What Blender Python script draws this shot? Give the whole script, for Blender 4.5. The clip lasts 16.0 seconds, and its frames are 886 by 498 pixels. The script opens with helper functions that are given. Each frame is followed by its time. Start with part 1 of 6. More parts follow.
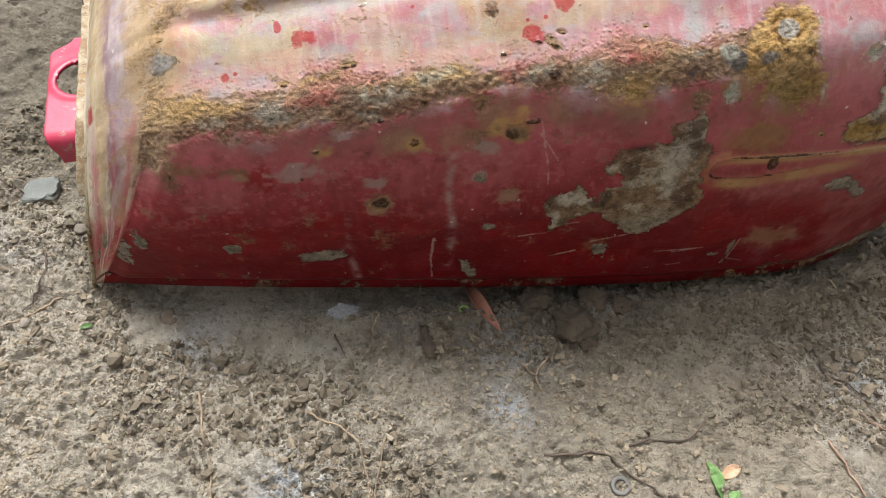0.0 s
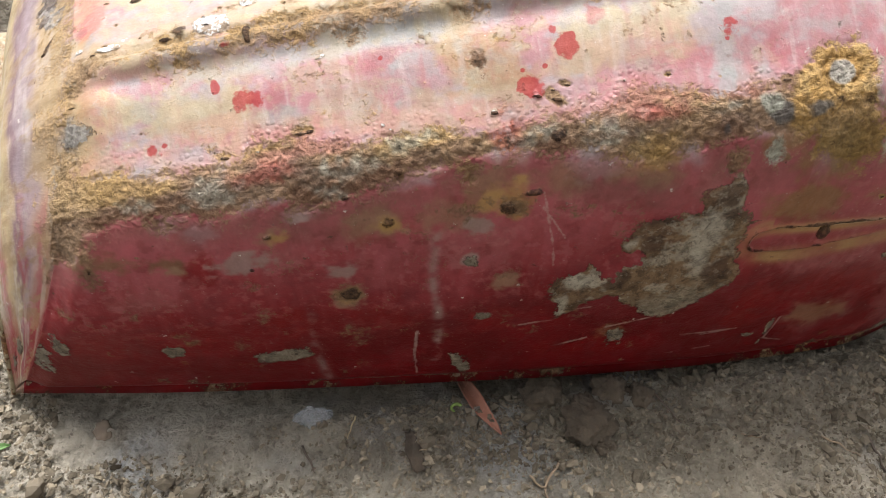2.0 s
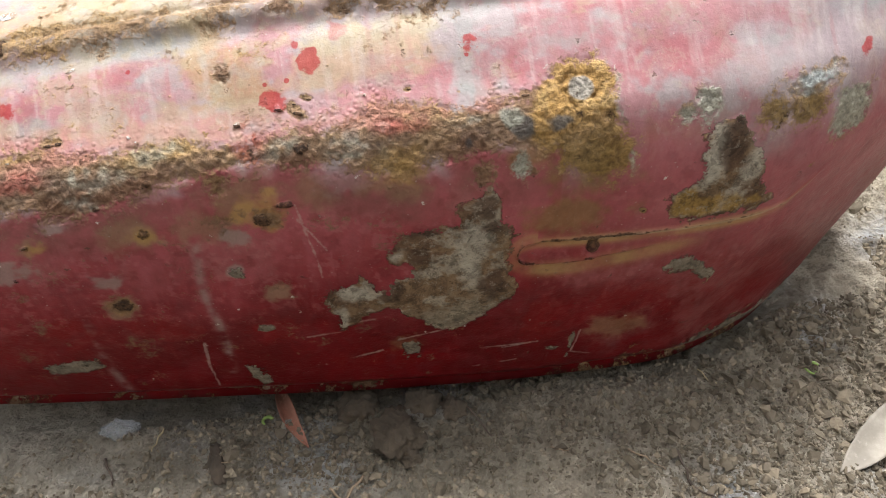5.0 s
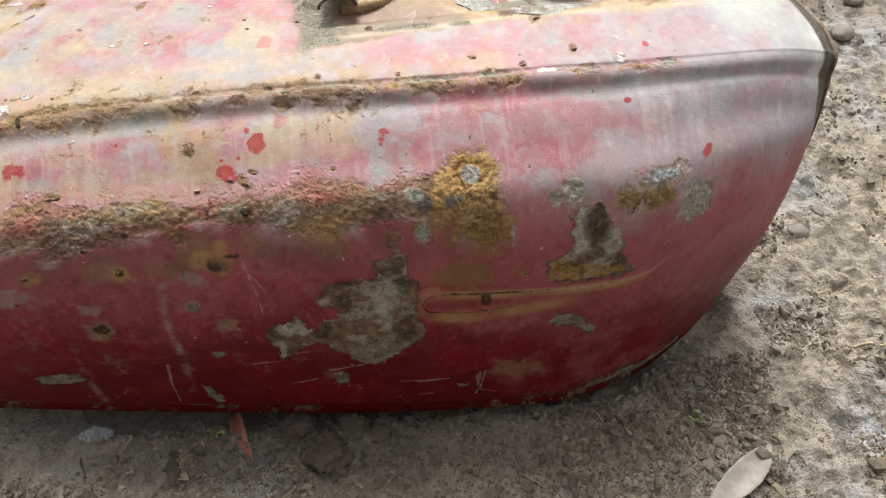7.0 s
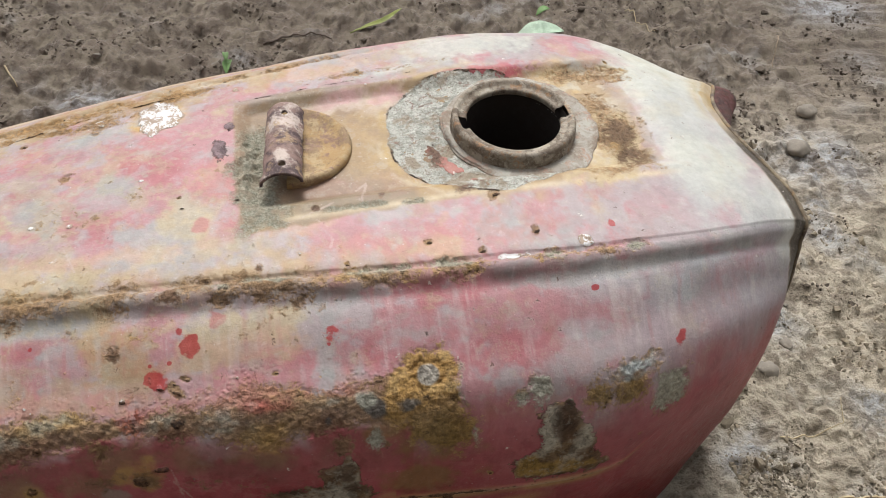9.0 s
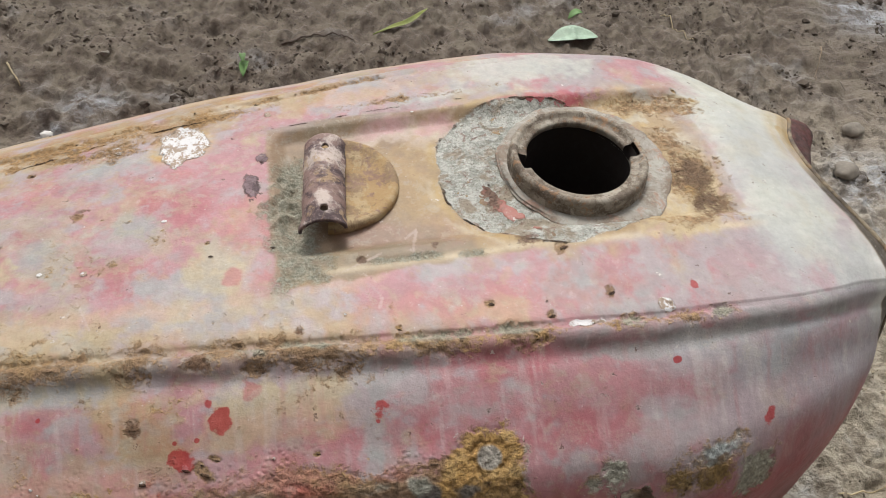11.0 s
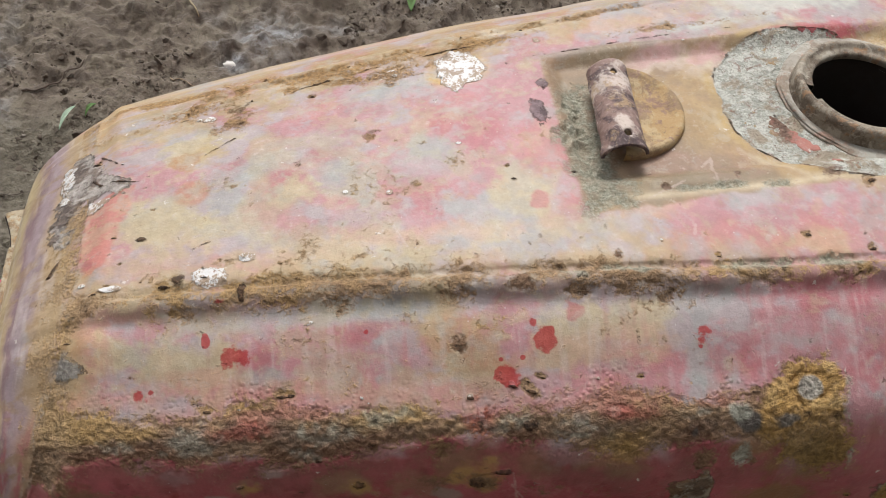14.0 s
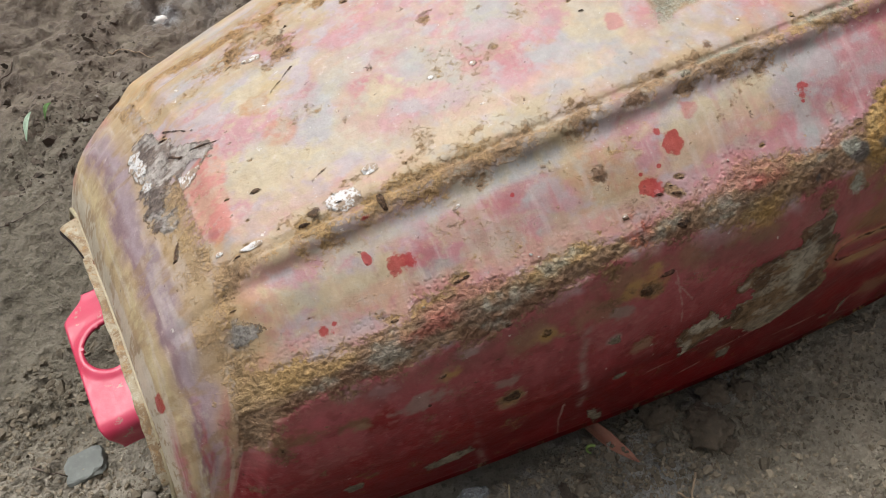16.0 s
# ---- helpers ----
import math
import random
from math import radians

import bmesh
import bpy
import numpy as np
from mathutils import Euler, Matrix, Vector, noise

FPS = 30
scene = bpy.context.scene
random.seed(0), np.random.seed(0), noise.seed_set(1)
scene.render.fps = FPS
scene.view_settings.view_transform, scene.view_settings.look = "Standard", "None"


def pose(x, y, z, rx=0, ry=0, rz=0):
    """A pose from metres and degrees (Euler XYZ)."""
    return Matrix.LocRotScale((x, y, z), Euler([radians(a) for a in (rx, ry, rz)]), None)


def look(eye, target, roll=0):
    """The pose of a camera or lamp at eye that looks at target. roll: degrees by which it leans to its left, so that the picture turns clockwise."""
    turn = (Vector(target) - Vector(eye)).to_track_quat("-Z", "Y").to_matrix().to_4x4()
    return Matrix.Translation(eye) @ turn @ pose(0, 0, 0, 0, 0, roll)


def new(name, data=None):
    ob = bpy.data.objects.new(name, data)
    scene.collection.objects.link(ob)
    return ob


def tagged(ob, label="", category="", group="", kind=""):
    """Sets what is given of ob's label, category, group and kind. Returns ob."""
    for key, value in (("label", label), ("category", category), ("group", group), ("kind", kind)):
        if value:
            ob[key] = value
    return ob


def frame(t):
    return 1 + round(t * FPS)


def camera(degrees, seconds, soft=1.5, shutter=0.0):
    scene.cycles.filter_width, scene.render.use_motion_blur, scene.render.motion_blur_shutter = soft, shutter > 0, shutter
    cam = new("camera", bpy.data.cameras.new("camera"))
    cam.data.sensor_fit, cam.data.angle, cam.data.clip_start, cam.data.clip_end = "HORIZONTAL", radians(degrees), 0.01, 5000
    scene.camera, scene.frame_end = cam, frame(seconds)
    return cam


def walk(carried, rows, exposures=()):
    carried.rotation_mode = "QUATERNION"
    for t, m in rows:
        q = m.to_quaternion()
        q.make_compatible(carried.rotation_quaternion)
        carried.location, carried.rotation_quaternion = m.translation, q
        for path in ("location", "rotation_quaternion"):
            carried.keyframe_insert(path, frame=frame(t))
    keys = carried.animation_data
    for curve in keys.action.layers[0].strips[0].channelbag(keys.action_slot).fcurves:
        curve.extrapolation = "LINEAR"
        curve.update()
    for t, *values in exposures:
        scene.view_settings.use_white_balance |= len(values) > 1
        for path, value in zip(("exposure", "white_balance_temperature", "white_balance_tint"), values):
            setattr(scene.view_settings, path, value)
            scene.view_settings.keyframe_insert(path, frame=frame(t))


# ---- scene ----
cam = camera(59.3, 16.0, .9)
METRES, EYE, TILT, LEAN, TURN = 0.62, 0.42, -59.17, -2.72, 0.0
ROWS = [
    (0.0, 0.0, 0.0, 0.0, 0.0, 0.0, -0.0),
    (0.5, -0.0129, 0.033, -0.0016, -0.19, 0.69, 0.41),
    (1.0, -0.0186, 0.0619, -0.0002, -0.24, 1.34, 0.83),
    (1.5, -0.0205, 0.0948, 0.012, -0.45, 2.33, 1.32),
    (2.0, 0.006, 0.1127, 0.0384, -0.57, 3.01, 1.79),
    (2.5, 0.0333, 0.1166, 0.0372, -0.79, 3.4, 2.23),
    (3.0, 0.0613, 0.1206, 0.0345, -1.03, 3.56, 2.67),
    (3.5, 0.0878, 0.1207, 0.0298, -1.35, 3.66, 3.03),
    (4.0, 0.1102, 0.1207, 0.0277, -1.57, 3.73, 3.13),
    (6.5, 0.2179, 0.02, 0.0244, -0.1, 6.71, -1.21),
    (7.0, 0.2302, -0.0159, 0.0228, -0.3, 7.77, -1.27),
    (7.5, 0.2321, -0.0282, 0.0456, -0.79, 8.92, -0.98),
    (8.0, 0.2374, -0.0195, 0.0828, -1.56, 10.67, -0.14),
    (8.5, 0.2341, -0.001, 0.1104, -2.51, 11.9, 0.31),
    (11.0, 0.1898, 0.0741, 0.1962, -3.72, 10.77, -1.15),
    (11.5, 0.1501, 0.083, 0.2003, -3.46, 10.26, -1.78),
    (12.0, 0.1313, 0.0886, 0.2026, -3.04, 9.8, -2.37),
    (12.5, 0.1071, 0.085, 0.1966, -2.5, 9.34, -2.84),
    (13.0, 0.0699, 0.0846, 0.1961, -1.87, 8.82, -3.24),
    (13.5, 0.0438, 0.084, 0.1842, -1.19, 8.11, -3.56),
    (14.0, 0.0208, 0.0853, 0.1708, -0.57, 7.18, -3.53),
    (14.5, -0.003, 0.0884, 0.1605, -0.36, 5.91, -2.25),
    (15.0, -0.035, 0.0874, 0.1516, -0.52, 4.44, 0.24),
    (15.5, -0.0913, 0.0838, 0.1694, -1.74, 1.84, 5.56),
    (16.0, -0.1289, 0.0755, 0.1686, -6.58, -1.41, 16.91),
]
EXPOSURES = [(0.0, 1.34), (4.0, 1.54), (6.5, 1.15), (7.0, 1.02), (8.0, .80), (8.5, .73), (11.0, .48), (13.5, .55), (15.5, .66), (16.0, .70)]
walk(cam, [(t, pose(0, 0, EYE, TILT, LEAN, TURN) @ pose(METRES * x, METRES * y, METRES * z, 90 + pitch, roll, yaw)) for t, x, y, z, yaw, pitch, roll in ROWS], EXPOSURES)
TANK_AT = pose(0.0855, 0.381, 0.0, 0, 0, 11.0)
# ---- world and sun ----
world = bpy.data.worlds.new("sky")
scene.world = world
world.use_nodes = True
wn = world.node_tree
sky = wn.nodes.new("ShaderNodeTexSky")
sky.sky_type, sky.sun_disc = "NISHITA", False
sky.sun_elevation, sky.sun_rotation = radians(60), radians(-12)
sky.air_density, sky.dust_density, sky.ozone_density = 1.0, 5.0, 1.0
wn.nodes["Background"].inputs["Strength"].default_value = 0.105
grey = wn.nodes.new("ShaderNodeHueSaturation")  # a clouded, nearly white sky
grey.inputs["Saturation"].default_value = .22
wn.links.new(sky.outputs[0], grey.inputs["Color"])
wn.links.new(grey.outputs[0], wn.nodes["Background"].inputs["Color"])
sun_data = bpy.data.lights.new("sun", "SUN")
sun_data.energy, sun_data.angle, sun_data.color = 1.6, radians(20), (1.0, 0.97, 0.94)
sun = new("sun", sun_data)
sun.matrix_world = look((-.55, 3.5, 5.6), (0.1, 0.4, 0.1))
# ---- materials ----
class Nodes:
    """Short hand for building a node material."""

    def __init__(self, name):
        self.mat = bpy.data.materials.new(name)
        self.mat.use_nodes = True
        self.tree = self.mat.node_tree
        self.bsdf = self.tree.nodes["Principled BSDF"]
        self.coord = self.tree.nodes.new("ShaderNodeTexCoord").outputs["Object"]

    def link(self, a, b):
        if isinstance(a, (int, float)):
            b.default_value = a
        elif isinstance(a, tuple):
            b.default_value = (*a, 1) if len(a) == 3 and len(b.default_value) == 4 else a
        else:
            self.tree.links.new(a, b)

    def noise(self, scale, detail=5, rough=.6, warp=0.0, at=None):
        n = self.tree.nodes.new("ShaderNodeTexNoise")
        n.inputs["Scale"].default_value, n.inputs["Detail"].default_value = scale, detail
        n.inputs["Roughness"].default_value, n.inputs["Distortion"].default_value = rough, warp
        self.link(at if at is not None else self.coord, n.inputs["Vector"])
        return n.outputs["Fac"]

    def cells(self, scale, feature="F1"):
        n = self.tree.nodes.new("ShaderNodeTexVoronoi")
        n.feature = feature
        n.inputs["Scale"].default_value = scale
        self.link(self.coord, n.inputs["Vector"])
        return n.outputs["Distance"]

    def speckle(self, scale):
        """A random grey for each small cell."""
        n = self.tree.nodes.new("ShaderNodeTexVoronoi")
        n.inputs["Scale"].default_value = scale
        self.link(self.coord, n.inputs["Vector"])
        c = self.tree.nodes.new("ShaderNodeSeparateColor")
        self.link(n.outputs["Color"], c.inputs[0])
        return c.outputs[0]

    def math(self, op, a, b=0.0, clamp=False):
        n = self.tree.nodes.new("ShaderNodeMath")
        n.operation, n.use_clamp = op, clamp
        self.link(a, n.inputs[0])
        self.link(b, n.inputs[1])
        return n.outputs[0]

    def ramp(self, a, lo, hi, to_lo=0.0, to_hi=1.0):
        n = self.tree.nodes.new("ShaderNodeMapRange")
        n.interpolation_type = "SMOOTHSTEP"
        for k, v in zip(("Value", "From Min", "From Max", "To Min", "To Max"), (a, lo, hi, to_lo, to_hi)):
            self.link(v, n.inputs[k])
        return n.outputs[0]

    def mix(self, fac, a, b):
        n = self.tree.nodes.new("ShaderNodeMix")
        n.data_type = "RGBA"
        self.link(fac, n.inputs[0])
        self.link(a, n.inputs[6])
        self.link(b, n.inputs[7])
        return n.outputs[2]

    def blend(self, fac, a, b):
        n = self.tree.nodes.new("ShaderNodeMix")
        self.link(fac, n.inputs[0])
        self.link(a, n.inputs[2])
        self.link(b, n.inputs[3])
        return n.outputs[0]

    def attr(self, name):
        n = self.tree.nodes.new("ShaderNodeAttribute")
        n.attribute_name = name
        s = self.tree.nodes.new("ShaderNodeSeparateColor")
        self.link(n.outputs["Color"], s.inputs[0])
        return s.outputs[0], s.outputs[1], s.outputs[2], n.outputs["Alpha"]

    def hue(self, name):
        """The colour of a painted layer, and the value kept beside it."""
        n = self.tree.nodes.new("ShaderNodeAttribute")
        n.attribute_name = name
        return n.outputs["Color"], n.outputs["Alpha"]

    def times(self, colour, factor):
        n = self.tree.nodes.new("ShaderNodeVectorMath")
        n.operation = "SCALE"
        self.link(colour, n.inputs[0])
        self.link(factor, n.inputs["Scale"])
        return n.outputs[0]

    def rand(self):
        return self.tree.nodes.new("ShaderNodeNewGeometry").outputs["Random Per Island"]

    def done(self, colour, rough=.7, bump=None, metal=0.0, strength=.5, dist=.001, spec=.5):
        self.link(colour, self.bsdf.inputs["Base Color"])
        self.link(rough, self.bsdf.inputs["Roughness"])
        self.link(metal, self.bsdf.inputs["Metallic"])
        self.link(spec, self.bsdf.inputs["Specular IOR Level"])
        if bump is not None:
            b = self.tree.nodes.new("ShaderNodeBump")
            b.inputs["Strength"].default_value, b.inputs["Distance"].default_value = strength, dist
            self.link(bump, b.inputs["Height"])
            self.link(b.outputs[0], self.bsdf.inputs["Normal"])
        return self.mat


def plain(name, colour, rough=.6, metal=0.0, vary=.35, scale=120.0, bump=.4, dist=.0006):
    """A surface with grain and blotches at two scales."""
    n = Nodes(name)
    big, fine = n.noise(scale * .18, 4), n.noise(scale * 2.2, 6, .65)
    dark = tuple(c * (1 - vary) for c in colour)
    light = tuple(min(1, c * (1 + vary)) for c in colour)
    col = n.mix(n.ramp(big, .35, .65), dark, colour)
    col = n.mix(n.ramp(fine, .45, .8, 0, .6), col, light)
    return n.done(col, n.ramp(fine, .3, .7, rough - .08, rough + .08), fine, metal, bump, dist)


def rusty(name, paint_colour, share=.5, metal=0.0):
    """Old sheet metal: worn paint, rust and dirt."""
    n = Nodes(name)
    a, b, c = n.noise(45, 6, .65), n.noise(260, 6, .7), n.noise(900, 3)
    rust = n.mix(n.ramp(b, .35, .68), (.10, .045, .022), (.36, .19, .075))
    rust = n.mix(n.ramp(c, .5, .7, 0, .5), rust, (.30, .24, .17))
    pale = tuple(v * 1.3 for v in paint_colour)
    coat = n.mix(n.ramp(b, .4, .7), paint_colour, pale)
    m = n.ramp(n.math("ADD", a, n.math("MULTIPLY", b, .35)), .72 - share * .4, .78 - share * .4)
    return n.done(n.mix(m, rust, coat), n.blend(m, .85, .5), n.math("ADD", b, n.math("MULTIPLY", m, .5)), metal, .6, .0008)


def mottled(name, base, deep, light, tint, size=70.0):
    """Weathered steel in four tones that run into one another."""
    n = Nodes(name)
    fine, grain = n.noise(size * 4, 6, .7), n.noise(size * 14, 4)

    def cloud(k, lo, hi, most):
        return n.ramp(n.math("ADD", n.noise(size * k, 6, .65, .6), n.math("MULTIPLY", n.math("SUBTRACT", fine, .5), .5)), lo, hi, 0, most)

    c = n.mix(cloud(.8, .42, .58, 1), base, deep)
    c = n.mix(cloud(1.1, .50, .62, .85), c, light)
    c = n.mix(cloud(1.7, .54, .66, .8), c, tint)
    c = n.mix(n.ramp(fine, .58, .70, 0, .7), c, tuple(v * .5 for v in deep))
    c = n.mix(n.ramp(grain, .56, .72, 0, .4), c, light)
    return n.done(c, n.ramp(fine, .3, .7, .6, .9), n.math("ADD", fine, n.math("MULTIPLY", grain, .3)), 0.0, .7, .0009)


def tank_paint():
    n = Nodes("tank_paint")
    paint, fade = n.hue("paint")
    crust, rust = n.hue("crust")
    bare, spot, white, dark = n.attr("wear")
    mud, scale, lines, pimple = n.attr("marks")
    mid, fine, grain = n.noise(60, 5, .6, .3), n.noise(230, 6, .62), n.noise(900, 4, .6)
    grit, dust = n.noise(520, 4, .7), n.noise(1300, 3, .6)
    jag = n.math("ADD", n.math("MULTIPLY", n.math("SUBTRACT", fine, .5), 1.0), n.math("ADD", n.math("MULTIPLY", n.math("SUBTRACT", grain, .5), .6), n.math("MULTIPLY", n.math("SUBTRACT", n.noise(110, 5, .7), .5), .9)))
    rag = n.math("MULTIPLY", n.math("SUBTRACT", grain, .5), .9)

    def edge(sign, soft=.06, k=1.0):
        return n.ramp(n.math("ADD", sign, n.math("MULTIPLY", jag, k)), -soft, soft)

    def swing(*pairs):
        """1 with small swings about it."""
        total = 1.0
        for noise_out, k in pairs:
            total = n.math("ADD", n.math("MULTIPLY", n.math("SUBTRACT", noise_out, .5), k), total)
        return total

    wipe = n.tree.nodes.new("ShaderNodeMapping")
    wipe.inputs["Scale"].default_value = (1.0, 1.0, .22)
    n.link(n.coord, wipe.inputs["Vector"])
    drag = n.noise(190, 5, .65, .3, wipe.outputs[0])
    # the painted coat, with fine wear in it
    col = n.times(paint, swing((mid, .45), (fine, .40), (grain, .20), (drag, .35)))
    col = n.mix(n.math("MULTIPLY", n.ramp(drag, .60, .72, 0, .30), n.ramp(fade, .0, .6, .10, 1)), col, (.50, .42, .39))
    film = n.ramp(n.math("ADD", n.noise(95, 6, .72, .5), n.math("MULTIPLY", jag, .35)), .52, .68, 0, .30)
    col = n.mix(n.math("MULTIPLY", film, n.ramp(fade, .1, .8, .07, 1)), col, n.mix(n.ramp(mid, .42, .58), (.40, .355, .265), (.33, .33, .31)))
    soot = n.ramp(n.math("ADD", n.noise(150, 6, .75, .8), n.math("MULTIPLY", jag, .25)), .60, .74, 0, .22)
    col = n.mix(n.math("MULTIPLY", soot, n.ramp(fade, .1, .8, .45, 1)), col, n.mix(n.ramp(fade, .1, .8), (.085, .030, .022), (.20, .130, .085)))
    gate = n.ramp(n.math("ADD", n.noise(22, 4), n.math("MULTIPLY", mid, .4)), .62, .84)
    speck = n.ramp(n.math("ADD", n.cells(150), n.math("MULTIPLY", rag, .4)), .05, .11, 1, 0)
    col = n.mix(n.math("MULTIPLY", speck, n.blend(fade, .10, n.blend(gate, .08, .42))), col, (.17, .10, .070))
    fleck = n.ramp(n.math("ADD", n.cells(210), n.math("MULTIPLY", rag, .4)), .02, .07, 1, 0)
    col = n.mix(n.math("MULTIPLY", fleck, n.blend(fade, .30, .45)), col, (.55, .50, .46))
    tiny = n.ramp(n.math("ADD", n.cells(75), n.math("MULTIPLY", rag, .5)), .03, .055, 1, 0)
    col = n.mix(n.math("MULTIPLY", tiny, .75), col, n.mix(n.ramp(mid, .45, .55), (.09, .045, .030), (.62, .58, .53)))
    col = n.mix(n.math("MULTIPLY", edge(n.math("SUBTRACT", lines, .5), .3, 1.2), .45), col, (.46, .37, .33))
    # bare, scabby metal with a broken dark rim
    mb = edge(bare, .08, 2.0)
    flat = n.times(crust, swing((mid, .7), (fine, 1.6), (grain, .6)))
    flat = n.mix(n.ramp(grit, .55, .68, 0, .6), flat, (.095, .060, .040))
    flat = n.mix(n.ramp(n.math("ADD", n.noise(150, 6, .72, .6), n.math("MULTIPLY", rag, .5)), .50, .60, 0, .75), flat, n.times(flat, .42))
    flat = n.mix(n.ramp(n.math("ADD", n.noise(190, 5, .7, .4), n.math("MULTIPLY", rag, .5)), .56, .66, 0, .32), flat, (.43, .40, .33))
    rim = n.math("SUBTRACT", edge(n.math("ADD", bare, .14), .08, 2.0), mb)
    col = n.mix(n.math("MULTIPLY", rim, n.ramp(mid, .40, .55, .15, .85), True), col, (.050, .026, .019))
    col = n.mix(mb, col, flat)
    # rust crust: grains and crevices
    lumps = n.math("ADD", n.math("MULTIPLY", grit, .6), n.math("MULTIPLY", n.noise(300, 3, .5), .4))
    rough = n.times(crust, n.math("MULTIPLY", n.ramp(lumps, .34, .64, .58, 1.28), swing((mid, .5), (dust, .3))))
    rough = n.mix(n.ramp(n.noise(300, 5, .7, .8), .60, .68, 0, .55), rough, (.075, .045, .030))
    broken = n.math("ADD", n.math("MULTIPLY", n.math("SUBTRACT", n.noise(80, 5, .68, .4), .5), 1.1), n.math("ADD", n.math("MULTIPLY", n.math("SUBTRACT", fine, .5), 1.1), n.math("MULTIPLY", n.math("SUBTRACT", grit, .5), 1.2)))
    mr = n.ramp(n.math("ADD", n.math("MULTIPLY", rust, .42), broken), -.20, .30)
    col = n.mix(n.math("MULTIPLY", mr, .93), col, rough)
    # the cement-like scale beside the filler
    sca = n.mix(n.ramp(n.math("ADD", fine, n.math("MULTIPLY", rag, .8)), .38, .62), (.33, .335, .295), (.50, .50, .455))
    sca = n.mix(n.ramp(n.noise(70, 6, .66, .6), .50, .62, 0, .75), sca, (.265, .205, .140))
    sca = n.mix(n.ramp(n.noise(160, 6, .7, .6), .55, .63, 0, .7), sca, (.22, .125, .095))
    sca = n.mix(n.ramp(grit, .60, .68, 0, .75), sca, (.13, .09, .06))
    mc = edge(scale, .08, .35)
    col = n.mix(mc, col, sca)
    mw = n.math("MULTIPLY", edge(white, .10, 1.3), .92)
    col = n.mix(mw, col, n.mix(n.ramp(n.math("ADD", fine, n.math("MULTIPLY", rag, .7)), .46, .58), (.62, .62, .62), (.30, .23, .17)))
    ms = edge(spot, .22, 1.3)
    col = n.mix(n.math("MULTIPLY", ms, .85), col, n.mix(n.ramp(fine, .4, .7), (.275, .013, .016), (.36, .045, .042)))
    mm = n.math("MULTIPLY", edge(mud, .5, 1.6), n.ramp(fine, .35, .6, .55, 1))
    col = n.mix(mm, col, n.mix(n.ramp(grain, .35, .65), (.235, .225, .170), (.41, .40, .325)))
    md = edge(dark, .25, 1.6)
    col = n.mix(n.math("MULTIPLY", md, .9), col, n.mix(n.ramp(grit, .4, .65), (.030, .018, .014), (.13, .072, .042)))
    gloss = n.blend(n.ramp(fade, .2, .7), .40, .50)
    gloss = n.math("ADD", gloss, n.math("MULTIPLY", n.math("SUBTRACT", fine, .5), .3))
    for m, r in ((mb, .8), (mr, .92), (mc, .95), (mw, .6), (ms, .3), (mm, .97), (md, .95)):
        gloss = n.blend(m, gloss, r)
    scab = n.math("ADD", mr, n.math("ADD", n.math("MULTIPLY", mc, .8), n.math("MULTIPLY", mb, .35)), True)
    high = n.math("MULTIPLY", scab, n.math("ADD", n.math("MULTIPLY", grit, 1.5), n.math("SUBTRACT", n.math("ADD", n.math("MULTIPLY", dust, .5), n.math("MULTIPLY", n.noise(300, 3, .5), 1.1)), 1.45)))
    high = n.math("ADD", high, n.math("MULTIPLY", mm, n.math("SUBTRACT", n.math("ADD", n.math("MULTIPLY", grain, 1.4), grit), 1.1)))
    high = n.math("ADD", high, n.math("ADD", n.math("MULTIPLY", fine, .24), n.math("ADD", n.math("MULTIPLY", mid, .25), n.math("MULTIPLY", grain, .12))))
    high = n.math("ADD", high, n.math("MULTIPLY", pimple, n.math("MULTIPLY", n.ramp(n.math("ADD", n.cells(420), n.math("MULTIPLY", n.math("SUBTRACT", fine, .5), .9)), .1, .5, 1, 0), .30)))
    high = n.math("SUBTRACT", high, n.math("ADD", n.math("MULTIPLY", mb, .4), n.math("ADD", n.math("MULTIPLY", mc, .3), n.math("ADD", n.math("MULTIPLY", md, .7), n.math("MULTIPLY", mw, .3)))))
    return n.done(col, gloss, high, 0.0, 1.0, .0013, n.ramp(fade, .1, .7, .16, .36))


TANK_PAINT = tank_paint()
NECK = mottled("neck_metal", (.225, .190, .145), (.110, .082, .058), (.36, .325, .265), (.29, .165, .085), 95)
# near-black colour stands in for the darkness inside the tank's openings
UNLIT_INSIDE = plain("unlit_inside", (.022, .014, .011), .85)
RIM = rusty("rim_metal", (.30, .26, .17), .4)
DARKRIM = mottled("dark_rim", (.17, .13, .085), (.075, .055, .042), (.27, .22, .15), (.24, .15, .07))
FLAP = mottled("dark_red_lip", (.075, .016, .014), (.030, .012, .010), (.10, .035, .028), (.06, .03, .02))
# ---- the tank's form: a lofted shell in its own axes (x to the front, y across, z up) ----
def pchip(x, xs, ys):
    """Monotone cubic through (xs, ys), held level outside."""
    x, xs, ys = np.asarray(x, float), np.asarray(xs, float), np.asarray(ys, float)
    h, d = np.diff(xs), np.diff(ys) / np.diff(xs)
    m = np.zeros_like(ys)
    same = d[:-1] * d[1:] > 0
    m[1:-1] = np.where(same, 2 * d[:-1] * d[1:] / np.where(same, d[:-1] + d[1:], 1), 0)
    m[0], m[-1] = d[0], d[-1]
    x = np.clip(x, xs[0], xs[-1])
    i = np.clip(np.searchsorted(xs, x, side="right") - 1, 0, len(xs) - 2)
    t = (x - xs[i]) / h[i]
    return ((2 * t**3 - 3 * t**2 + 1) * ys[i] + (t**3 - 2 * t**2 + t) * h[i] * m[i]
            + (3 * t**2 - 2 * t**3) * ys[i + 1] + (t**3 - t**2) * h[i] * m[i + 1])


